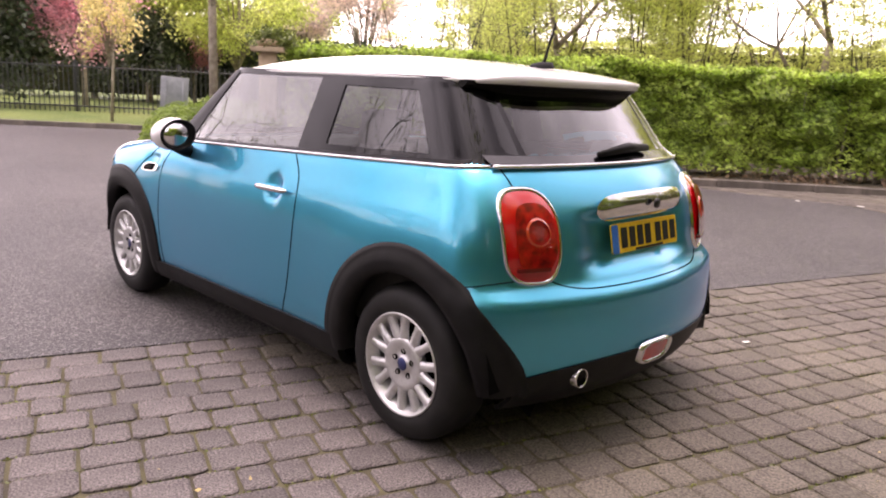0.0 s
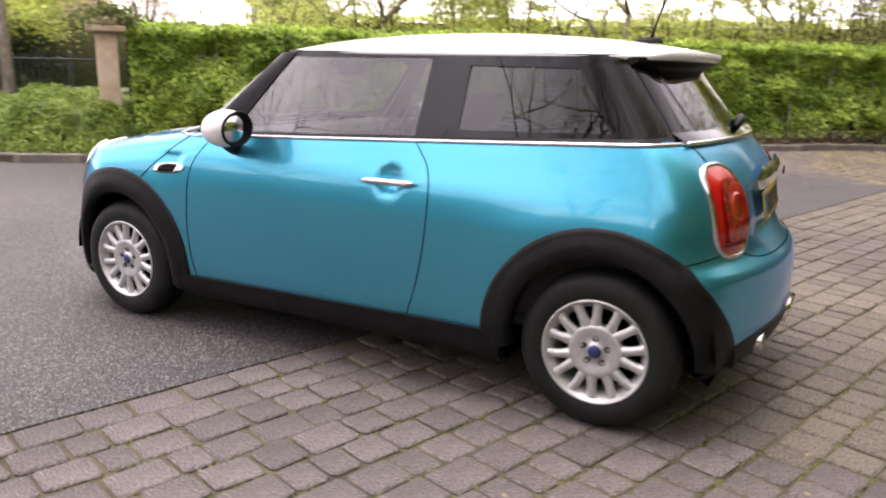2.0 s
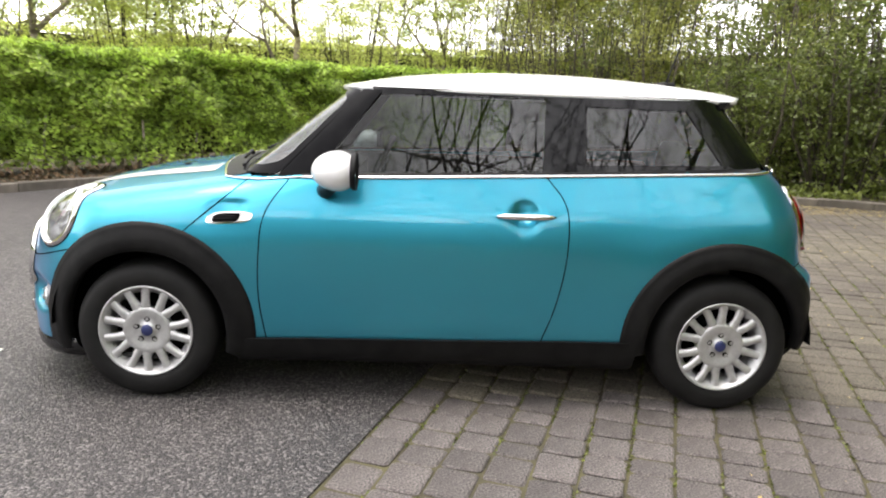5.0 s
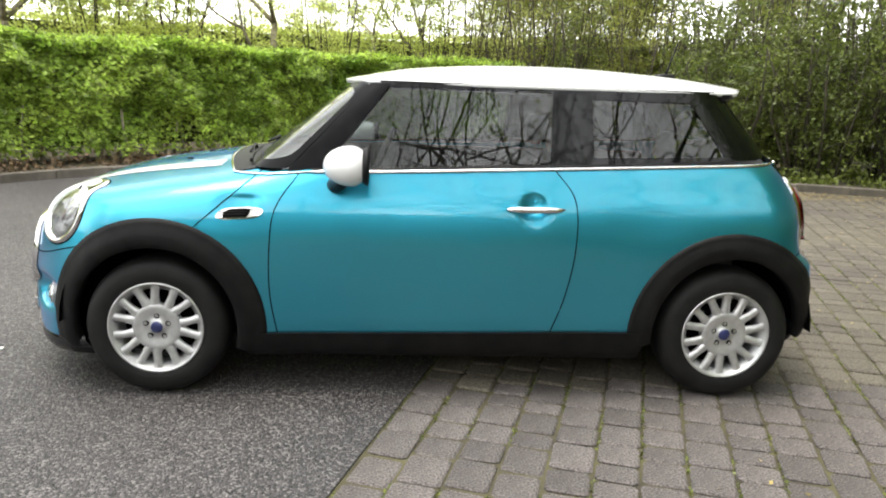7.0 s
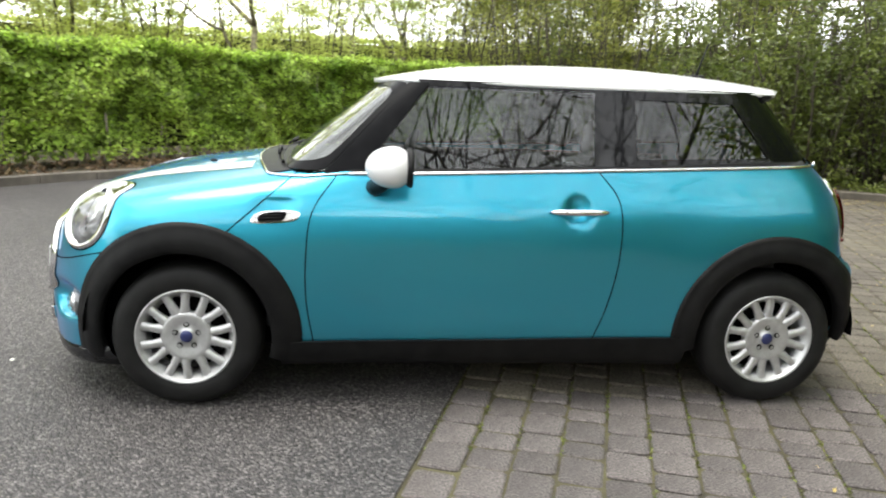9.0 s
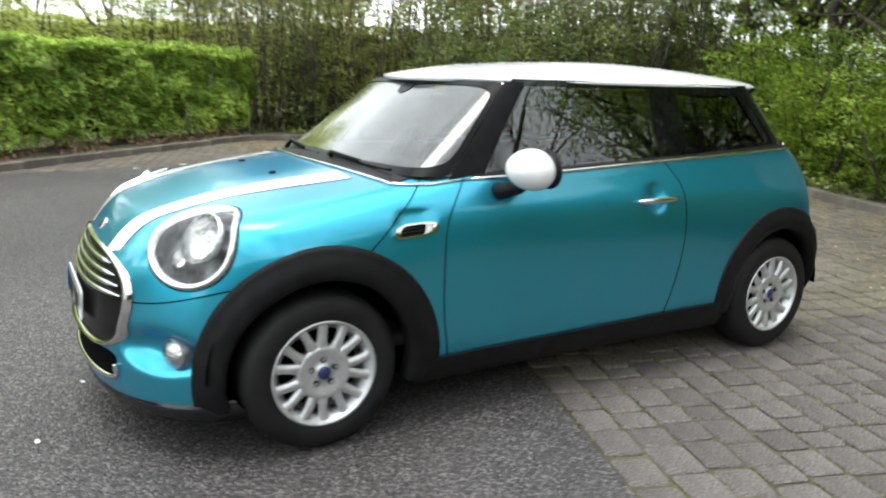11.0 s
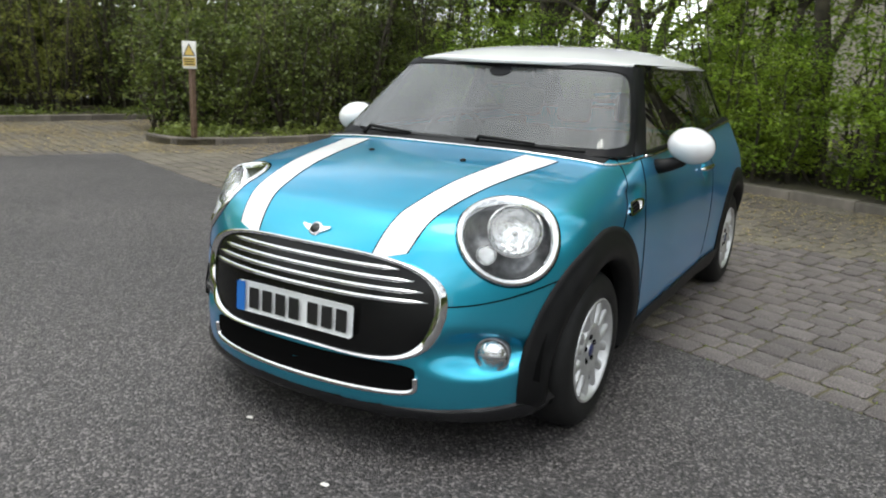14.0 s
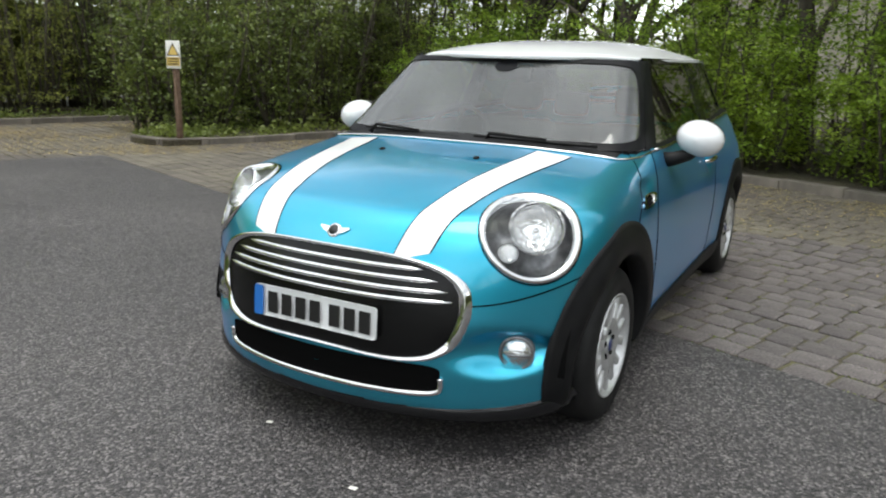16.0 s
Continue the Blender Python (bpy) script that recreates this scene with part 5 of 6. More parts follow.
def kerb(name, line, label):
    """Kerb stones end to end along a line."""
    pts = [Vector((p[0], p[1], 0)) for p in rounded(line)]
    holder = thing(name, label, "kerb")
    holder["kind"] = "structure"
    d = box(-0.5, 0.5, -0.02, 0.13, -0.05, 0.105, 0.012)
    d.to_mesh(stone := bpy.data.meshes.new("kerb_stone"))
    d.free()
    stone.materials.append(M_KERB)
    arc = [0.0]
    for a, b in zip(pts, pts[1:]):
        arc.append(arc[-1] + (b - a).length)
    n = round(arc[-1] / 0.72)
    cut = [Vector([float(np.interp(arc[-1] * i / n, arc, [p[k] for p in pts])) for k in range(3)]) for i in range(n + 1)]
    for p, q in zip(cut, cut[1:]):
        ob = new("kerb_stone", stone)
        ob.parent = holder
        ang = math.atan2(q.y - p.y, q.x - p.x)
        ob.matrix_local = Matrix.Translation((p + q) / 2 + Vector((0, 0, random.uniform(-0.008, 0.006)))) @ pose(0, 0, 0, random.uniform(-1, 1), 0, math.degrees(ang) + random.uniform(-0.4, 0.4)) @ Matrix.Diagonal(((q - p).length - 0.006, 1, 1, 1))


kerb("kerb_hedge", HEDGE_KERB, "weathered concrete kerb along the hedge bed")
kerb("kerb_east", EAST_KERB, "weathered concrete kerb along the leafy bed")


# ---- hedge ----
def hedge_row(line, H, depth, face_n, top_n, size, mat, label, stems=True, base=0.085, gap=0.42):
    ob = thing("hedge", label, "hedge", at=(line[0][0], line[0][1], base))
    inv = np.array([line[0][0], line[0][1], base])
    q, d = along(line, face_n)
    out_n = np.stack([d[:, 1], -d[:, 0]], -1)
    z = 0.18 + (H - 0.18) * rng.uniform(0, 1, len(q)) ** 0.9
    deep = np.abs(rng.normal(0, 0.15, len(q)))
    P = np.concatenate([q - out_n * deep[:, None], z[:, None]], 1)
    P[:, :2] += out_n * (clumps(P, 1.4, 0.28) + clumps(P, 4.0, 0.17))[:, None]
    keep = (rng.uniform(0, 1, len(P)) < 0.80 + 0.8 * clumps(P, 1.0, 1.0)) & (rng.uniform(0, 1, len(P)) < (P[:, 2] - base - 0.03) / gap)
    P, o3 = P[keep], np.concatenate([out_n, 0 * d[:, :1]], 1)[keep]
    tq, td = along(line, top_n)
    tn = np.stack([td[:, 1], -td[:, 0]], -1)
    tp = np.concatenate([tq - tn * rng.uniform(-0.05, depth, len(tq))[:, None], H + 0.02 + 0.055 * rng.normal(size=(len(tq), 1))], 1)
    tp[:, 2] += clumps(tp, 1.3, 0.12)
    quads(np.concatenate([leaves(P, size, facing=o3, up=1.4), leaves(tp, size * 0.95, up=1.5)]) - inv, "foliage", mat, ob)
    if stems:
        n = int(sum((Vector(b) - Vector(a)).length for a, b in zip(line, line[1:])) / 0.22)
        sq, sd = along(line, n)
        sets = []
        for p, dd in zip(sq, sd):
            o = np.array([dd[1], -dd[0]])
            p = p - o * rng.uniform(0.12, 0.4) - inv[:2]
            l = rng.uniform(-0.15, 0.15, 4)
            sets.append(tube([(p[0], p[1], -0.06), (p[0] + l[0], p[1] + l[1], 0.5), (p[0] + l[0] + l[2], p[1] + l[1] + l[3], H - 0.3)], [rng.uniform(0.02, 0.042), 0.018, 0.006], 5))
        part("branchwork", join(*sets), M_BARK, ob, "bare brown stems")["kind"] = "stuff"
    part("core", hedge_core(line, H, depth, inv), M_SHADED_TWIG, ob)
    return ob


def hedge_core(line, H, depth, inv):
    """A solid inner box in place of twigs and the shade among them, set back from the leaves."""
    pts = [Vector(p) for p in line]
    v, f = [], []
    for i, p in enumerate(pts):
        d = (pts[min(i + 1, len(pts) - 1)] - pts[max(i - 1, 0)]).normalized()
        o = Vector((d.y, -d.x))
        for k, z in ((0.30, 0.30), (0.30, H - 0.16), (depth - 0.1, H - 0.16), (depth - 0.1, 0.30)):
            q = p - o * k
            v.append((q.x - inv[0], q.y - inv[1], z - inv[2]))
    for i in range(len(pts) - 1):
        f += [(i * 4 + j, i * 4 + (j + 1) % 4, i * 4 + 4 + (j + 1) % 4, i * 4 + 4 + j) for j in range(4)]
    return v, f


# much darker than the stems: inner shade of the hedge is in this colour
M_SHADED_TWIG = vary(material("twigs", (0.03, 0.03, 0.015), 0.95), 6, (0.03, 0.036, 0.012), (0.08, 0.085, 0.03), 8.0, 1.0, 20, 0.05)
HEDGE = [(-6.75, 3.85), (-4.95, 6.3), (-2.35, 8.9), (1.95, 12.75), (2.7, 13.3)]
hedge_row(HEDGE, 1.70, 1.0, 135000, 48000, 0.070, M_HEDGE, "clipped beech hedge in fresh green leaf")


# ---- trees and shrubs ----
def grow(base, way, length, radius, level, spread, sets, tips, rnd, bend_up=0.15):
    """A tapered limb that forks."""
    pts, rad, d, p = [Vector(base)], [radius], Vector(way).normalized(), Vector(base)
    n = 4
    for i in range(n):
        d = (d + Vector((rnd.gauss(0, 0.13), rnd.gauss(0, 0.13), rnd.gauss(0, 0.08) + bend_up * 0.3))).normalized()
        p = p + d * length / n
        pts.append(p.copy())
        rad.append(radius * (1 - 0.45 * (i + 1) / n))
        if level <= 2:
            tips.append((p.copy(), level))
    sets.append(tube(pts, rad, 7 if level > 3 else 5 if level > 1 else 3))
    if level <= 0:
        return
    for k in range(rnd.choice((2, 3, 3))):
        side = Vector((rnd.gauss(0, 1), rnd.gauss(0, 1), rnd.gauss(0, 0.4))).normalized()
        grow(pts[-1] if k < 2 else pts[rnd.choice((2, 3))], (d + side * spread).normalized(), length * rnd.uniform(0.6, 0.85), radius * 0.55 * rnd.uniform(0.8, 1.1), level - 1, spread, sets, tips, rnd, bend_up)


def tree(label, x, y, trunk, height, radius, levels, n_leaves, leaf, mat, seed, spread=0.75, scatter=0.35, base=0.0, lean=(0, 0), category="tree", name="tree", group="", bark=None):
    rnd = random.Random(seed)
    ob = thing(name, label, category, group, (x, y, base))
    sets, tips = [], []
    grow((0, 0, -0.08), (lean[0], lean[1], 1), trunk, radius, levels, spread, sets, tips, rnd)
    k = height / max(t[0].z for t in tips)
    sets, tips = [], []
    grow((0, 0, -0.08), (lean[0], lean[1], 1), trunk * k, radius, levels, spread, sets, tips, random.Random(seed))
    part("trunk", join(*sets), bark or M_BARK, ob, "bark-covered trunk and limbs")
    if n_leaves:
        t = np.array([tuple(q[0]) for q in tips])
        c = t[rng.integers(0, len(t), n_leaves)] + rng.normal(size=(n_leaves, 3)) * scatter
        quads(leaves(c, leaf, up=0.4), "crown", mat, ob)
    return ob


def thicket(label, x, y, h, r, n_stems, n_leaves, leaf, mat, seed, low=0.0, base=0.085, name="shrub", flat=0.5):
    """A shrub of many stems, leaves in loose level sprays along them."""
    rnd = random.Random(seed)
    ob = thing(name, label, "shrub", at=(x, y, base))
    sets, nodes = [], []
    for i in range(n_stems):
        a, rr = rnd.uniform(0, 2 * math.pi), r * math.sqrt(rnd.random())
        p = Vector((rr * 0.6 * math.cos(a), rr * 0.6 * math.sin(a), -0.06))
        q = Vector((rr * 1.4 * math.cos(a) + rnd.gauss(0, 0.15), rr * 1.4 * math.sin(a) + rnd.gauss(0, 0.15), h * rnd.uniform(0.6, 1.0)))
        m = (p + q) / 2 + Vector((rnd.gauss(0, 0.12), rnd.gauss(0, 0.12), 0.1))
        r0 = rnd.uniform(0.012, 0.035)
        sets.append(tube([p, m, q], [r0, r0 * 0.7, r0 * 0.3], 5))
        for t in np.linspace(0.12, 1, 8):
            s = p.lerp(m, t * 2) if t < 0.5 else m.lerp(q, t * 2 - 1)
            w = Vector((rnd.gauss(0, 1), rnd.gauss(0, 1), rnd.gauss(0.25, 0.35))).normalized() * rnd.uniform(0.2, 0.55) * min(1.0, h / 1.5)
            sets.append(tube([s, s + w * 0.6 + Vector((0, 0, 0.03)), s + w], [r0 * 0.35, r0 * 0.25, 0.003], 3))
            nodes += [s + w * u for u in (0.4, 0.7, 1.0)]
    part("branchwork", join(*sets), M_STEM, ob, "thin brown stems")
    if n_leaves:
        t = np.array([tuple(v) for v in nodes])
        t = t[t[:, 2] > low]
        c = t[rng.integers(0, len(t), n_leaves)] + rng.normal(size=(n_leaves, 3)) * np.array([0.11, 0.11, 0.05])
        c[:, 2] = np.maximum(c[:, 2], 0.03)
        quads(leaves(c, leaf, up=1.2 * flat + 0.3), "foliage", mat, ob)
    return ob


# trees beyond the hedge, in thin spring leaf
for i, (x, y, h, s) in enumerate([(-8.0, 12.4, 6.5, 1.1), (-3.4, 15.6, 7, 1.2), (0.4, 18.5, 7, 1.0), (-13.5, 17.0, 7.5, 1.1), (3.4, 19.5, 7, 0.9), (-18.0, 20.0, 7.5, 1.0), (-10.8, 16.5, 6, 0.8), (-6.0, 19.5, 6.5, 0.9), (-1.0, 22.5, 6.5, 0.9)]):
    tree("spring tree with pale yellow-green leaves behind the hedge", x, y, 1.3, h, 0.11 * s, 6, 30000, 0.072, M_SPRING, 20 + i, 0.9, 0.4, 0.085, group="trees beyond the hedge")
for i, (x, y) in enumerate([(-11.5, 11.5), (-9.6, 13.6), (-7.0, 14.6), (-5.2, 13.6), (-4.6, 16.8), (-2.2, 17.2), (-1.6, 14.8), (0.8, 16.2), (2.2, 18.2), (-8.6, 17.6), (-13.0, 14.0), (-15.5, 17.5)]):
    thicket("sapling in thin yellow-green spring leaf behind the hedge", x, y, 4.2 + 0.4 * (i % 3), 1.2, 12, 3600, 0.066, M_SPRING, 400 + i, 1.2, flat=0.2, name="sapling")
hedge_row([(-17.0, 19.0), (-8.0, 23.5), (1.0, 26.0), (9.0, 24.0)], 3.0, 2.0, 26000, 8000, 0.13, M_SPRING, "loose row of yellow-green bushes beyond the trees", False)
tree("bare grey tree with fine twigs in the distance", -15.0, 22.5, 1.6, 7.5, 0.14, 6, 0, 0, M_SPRING, 31, 0.7)

# thicket on the far side of the bays
for i, (x, y, h) in enumerate([(3.9, 13.6, 3.4), (5.2, 12.9, 3.8), (6.6, 12.6, 4.2), (8.0, 12.0, 4.4), (9.6, 11.6, 4.6), (4.8, 14.6, 4.6), (6.9, 14.2, 5.0), (9.0, 13.6, 5.2), (11.3, 11.0, 4.8), (11.8, 12.8, 5.2)]):
    thicket("tangled twiggy shrub with sparse olive leaves", x, y, h, 0.9, 26, 5200, 0.060, M_OLIVE if i % 2 else M_SHRUB, 50 + i, 0.0, flat=0.2)
for i, (x, y) in enumerate([(5.0, 9.3), (6.0, 8.9), (7.2, 8.6), (5.2, 8.2), (6.4, 7.6), (7.6, 7.3), (8.8, 7.6), (9.2, 6.4), (10.4, 8.6)]):
    thicket("dense dark shrub with small glossy leaves", x, y, (2.4, 3.2, 3.6, 2.0, 2.6, 3.4, 4.2, 4.0, 4.4)[i], 0.75, 24, 6500, 0.058, M_SHRUB, 70 + i, flat=0.3)

for i, (x, y, h) in enumerate([(4.2, 17.0, 6.0), (6.5, 17.5, 6.5), (9.0, 16.5, 7.0), (11.5, 15.5, 7.0), (14.0, 13.5, 7.0), (14.5, 9.5, 7.0)]):
    tree("slender tree in hazy olive spring leaf", x, y, 1.3, h, 0.09, 6, 18000, 0.09, M_OLIVE, 180 + i, 0.75, 0.35, 0.085, group="slender trees behind the bays")
hedge_row([(4.6, 15.2), (7.5, 15.2), (13.0, 13.2), (16.0, 10.0)], 2.5, 1.5, 24000, 3000, 0.11, M_OLIVE, "dense olive belt of scrub behind the bays", False)

# beech undergrowth along the side bed
line = [(8.6, 5.6), (7.4, 2.6), (5.7, -1.6), (4.3, -4.8)]
for i in range(15):
    t = i / 14 * 3
    a, b = Vector(line[min(int(t), 2)]), Vector(line[min(int(t), 2) + 1])
    p = a.lerp(b, t - min(int(t), 2))
    thicket("young beech shrub with bright green leaves", p.x + 0.15 + 0.25 * (i % 2), p.y, 1.5 + 0.9 * ((i * 7) % 5) / 5, 0.65, 15, 12000, 0.046, M_BEECH, 100 + i, 0.05, flat=1.2)
for i in range(18):
    t = i / 17 * 3
    a, b = Vector(line[min(int(t), 2)]), Vector(line[min(int(t), 2) + 1])
    p = a.lerp(b, t - min(int(t), 2))
    tree("slim woodland tree with fresh green leaves", p.x + 0.9 + 1.3 * ((i * 3) % 4) / 3, p.y + 0.3 * (i % 3), 2.4, 6.2 + 0.5 * (i % 3), 0.10 + 0.04 * (i % 2), 4, 11000, 0.056, M_BEECH, 130 + i, 0.8, 0.4, 0.085, bark=M_STEM, group="slim trees in the side bed")
# out of view: added to block bright sky from the side windows
hedge_row([(6.3, -4.2), (4.9, -8.0), (2.8, -13.5)], 4.2, 1.5, 16000, 2500, 0.12, M_BEECH, "unseen tall beech screen added to darken the window reflections", False)
for i in range(10):
    tree("dark woodland tree with an ivy-clad trunk", 11.0 + 0.8 * (i % 3), -6.0 + 2.3 * i, 2.6, 8.5, 0.16, 4, 15000, 0.09, M_SHRUB, 160 + i, 0.8, 0.6, 0.085, bark=M_STEM, group="trees at the back of the side bed")
for i, (x, y) in enumerate([(9.6, 0.6), (10.6, 3.4), (11.4, 5.8), (12.6, 8.4), (8.4, -1.8)]):
    thicket("tall leafy shrub deep in the side bed", x, y, 4.8 + 0.3 * (i % 3), 1.2, 18, 5000, 0.085, M_BEECH, 500 + i, 0.2, flat=0.8)
for i, (x, y) in enumerate([(3.1, 13.7), (2.3, 15.0), (3.4, 15.4), (1.4, 16.6)]):
    thicket("twiggy olive shrub at the end of the hedge", x, y, 3.6 + 0.4 * i, 0.8, 20, 2200, 0.060, M_OLIVE, 520 + i, 0.0, flat=0.2)
tagged(part("wall_far", prism([(15.0, -16), (17.6, 3.2), (17.9, 3.1), (15.3, -16)], -0.05, 7.5), M_RENDER, smooth=False), "pale rendered wall glimpsed between trees", "wall", kind="structure")

# low growth in the beds
def ground_cover(name, label, line, offset, width, count, size, mat, up=0.8):
    q, d = along([(p[0], p[1]) for p in line], count)
    o = np.stack([-d[:, 1], d[:, 0]], -1)
    p = np.concatenate([q + o * (offset + width * rng.uniform(0, 1, (count, 1)) ** 1.5), 0.085 + np.abs(rng.normal(0, 0.07, (count, 1)))], 1)
    keep = clumps(p, 1.2, 1.0) > -0.18
    return tagged(quads(leaves(p[keep], size, up=up), name, mat), label, "undergrowth", kind="stuff")


ground_cover("weeds", "low green weeds at the edge of the bed", EAST_KERB[1:9], 0.14, 0.9, 6000, 0.06, M_SHRUB)
ground_cover("weeds", "low weeds and nettles along the kerb", HEDGE_KERB[9:12], 0.14, 1.0, 5000, 0.06, M_SHRUB)
ground_cover("leaf_litter", "dead brown leaves under the hedge", HEDGE_KERB[6:10], 0.14, 0.7, 4000, 0.05, M_LITTER, 1.6)

M_DRY = leaf_material("dry_litter", (0.24, 0.175, 0.065), (0.40, 0.31, 0.11), 1.2, 0.1, 0.5)
q, d = along(EAST_KERB[6:11], 40000)
back = np.abs(rng.normal(0, np.where(rng.uniform(0, 1, len(q)) < 0.45, 0.35, 1.1)))[:, None] + 0.02
p = np.concatenate([q + np.stack([d[:, 1], -d[:, 0]], -1) * back, 0.004 + 0.006 * rng.uniform(0, 1, (len(q), 1))], 1)
keep = rng.uniform(0, 1, len(p)) < 0.55 + 0.9 * clumps(p, 0.9, 1.0)
tagged(quads(leaves(p[keep], 0.022, up=4.0), "leaf_litter", M_DRY), "yellow-brown leaf and bud litter along the kerb", "leaf litter", kind="stuff")

n = 42000
p = np.stack([rng.uniform(1.5, 8.2, n), rng.uniform(5.6, 12.4, n), 0.004 + 0.006 * rng.uniform(0, 1, n)], -1)
keep = (rng.uniform(0, 1, n) < 0.5 + 0.9 * clumps(p, 0.8, 1.0)) & (p[:, 0] > 2.5 - 0.9 * (p[:, 1] - 7.2))
tagged(quads(leaves(p[keep], 0.024, up=4.0), "leaf_litter", M_DRY), "thin brown litter and moss over the far bays", "leaf litter", kind="stuff")

# ---- pillar, low bushes ----
pil = thing("gate_pillar", "square buff stone gate pillar with a moulded cap", "pillar", at=(-6.95, 3.64, 0.085))
pil.rotation_euler = (0, 0, radians(54))
part("shaft", box(-0.13, 0.13, -0.13, 0.13, -0.05, 1.59, 0.012), M_STONE, pil)
part("cap", box(-0.24, 0.24, -0.24, 0.24, 1.57, 1.65, 0.015), M_STONE, pil)
part("cap_top", box(-0.17, 0.17, -0.17, 0.17, 1.65, 1.76, 0.05), M_STONE, pil)
q = rng.normal(size=(1800, 3)) * np.array([0.15, 0.15, 0.08]) + np.array([0.08, 0.10, 1.75])
quads(leaves(q, 0.06), "ivy", M_SHRUB, pil)


def bush(x, y, rx, ry, h, n, leaf, mat, label):
    ob = thing("bush", label, "bush", at=(x, y, 0.085))
    u = rng.normal(size=(n, 3))
    u /= np.linalg.norm(u, axis=1, keepdims=True)
    u[:, 2] = np.abs(u[:, 2])
    k = 0.80 + 0.2 * rng.uniform(0, 1, n) ** 0.5
    p = u * k[:, None] * np.array([rx, ry, h])
    p *= (1 + clumps(p + np.array([x, y, 0]), 2.2, 0.30))[:, None]
    p[:, 2] = np.maximum(p[:, 2], 0.02)
    quads(leaves(p, leaf, facing=u, up=0.8), "foliage", mat, ob)
    stems = [tube([(0.1 * math.cos(a), 0.1 * math.sin(a), -0.05), (rx * 0.6 * math.cos(a), ry * 0.6 * math.sin(a), h * 0.7)], [0.02, 0.008], 5) for a in np.linspace(0, 6, 9)]
    part("branchwork", join(*stems), M_BARK, ob)
    return ob


M_LOWBUSH = leaf_material("low_bush_leaf", (0.13, 0.22, 0.03), (0.28, 0.38, 0.06), 1.5, 0.4)
for x, y, rx, ry, h in ((-9.3, 3.4, 0.95, 0.75, 0.66), (-8.4, 3.1, 0.9, 0.7, 0.60), (-7.7, 3.3, 0.7, 0.7, 0.78), (-8.7, 4.2, 1.0, 0.8, 0.80), (-7.3, 4.1, 0.6, 0.6, 0.70), (-6.85, 3.40, 0.45, 0.40, 0.62), (-9.7, 4.4, 0.8, 0.8, 0.7)):
    bush(x, y, rx, ry, h, 9000, 0.042, M_LOWBUSH, "low spreading bright green bush")

# ---- across the road ----
def along_road(s, off):
    """A place s metres along the far road side, off metres behind it."""
    return (-15.2 + 0.62 * s - 0.785 * off, 2.1 + 0.785 * s + 0.62 * off)


verge = [along_road(-60, 0), along_road(60, 0), along_road(60, 60), along_road(-60, 60)]
tagged(part("ground_verge", prism(verge, -0.05, 0.07), M_GRASS, smooth=False), "mown grass verge across the road", "grass", kind="structure")
kerb("kerb_far", [along_road(s, -0.13) for s in range(-16, 26, 6)], "pale kerb of the road's far side")
rail = thing("railing", "dark painted metal railing along the grass", "fence", at=(0, 0, 0))
pale_bm = box(-0.011, 0.011, -0.011, 0.011, 0.06, 1.42, 0.003)
pale_bm.to_mesh(pale_me := bpy.data.meshes.new("pale"))
pale_bm.free()
pale_me.materials.append(M_IRON)
ang = math.degrees(math.atan2(0.785, 0.62))
for i in range(190):
    x, y = along_road(-11 + i * 0.13, 4.6)
    ob = new("pale", pale_me)
    ob.parent = rail
    ob.matrix_local = Matrix.Translation((x, y, 0)) @ pose(0, 0, 0, 0, 0, ang)
for i in range(10):
    x, y = along_road(-11 + i * 2.74, 4.66)
    part("post", box(x - 0.03, x + 0.03, y - 0.03, y + 0.03, 0.0, 1.46, 0.006), M_IRON, rail)
for z in (0.22, 1.28):
    a, b = along_road(-11.2, 4.6), along_road(13.8, 4.6)
    part("rail", tube([(*a, z), (*b, z)], 0.02, 4), M_IRON, rail)
def crown_tree(label, px, py, trunk_h, radius, rx, rz, zc, n, leaf, mat, seed, base=0.07, limbs=9):
    """A far tree: trunk, limbs and a loose crown of leaves in clumps."""
    rnd = random.Random(seed)
    ob = thing("tree", label, "tree", at=(px, py, base))
    sets = [tube([(0, 0, -0.08), (rnd.gauss(0, 0.04), rnd.gauss(0, 0.04), trunk_h), (rnd.gauss(0, 0.1), rnd.gauss(0, 0.1), zc + rz * 0.5)], [radius, radius * 0.8, radius * 0.3], 8)]
    centres = []
    for i in range(limbs * 5):
        a, b, r = rnd.uniform(0, 6.28), rnd.uniform(-0.9, 1.0), rnd.uniform(0.45, 1.0)
        c = Vector((rx * r * math.cos(a) * math.sqrt(1 - b * b), rx * r * math.sin(a) * math.sqrt(1 - b * b), zc + rz * r * b))
        centres.append(tuple(c))
        if i < limbs * 2:
            sets.append(tube([(0, 0, trunk_h * rnd.uniform(0.75, 1.1)), tuple(c * 0.5 + Vector((0, 0, zc * 0.45))), tuple(c)], [radius * 0.4, radius * 0.2, 0.01], 5))
    part("trunk", join(*sets), M_BARK, ob, "bark-covered trunk and limbs")
    c = np.array(centres)[rng.integers(0, len(centres), n)] + rng.normal(size=(n, 3)) * np.array([0.16 * rx, 0.16 * rx, 0.14 * rz])
    c[:, 2] = np.maximum(c[:, 2], 0.1)
    quads(leaves(c, leaf, up=0.4), "crown", mat, ob)
    return ob


def away(deg, d):
    """A place d metres off towards a heading, as seen from the walk's start."""
    return 3.2 - d * math.sin(radians(deg)), -2.6 + d * math.cos(radians(deg))


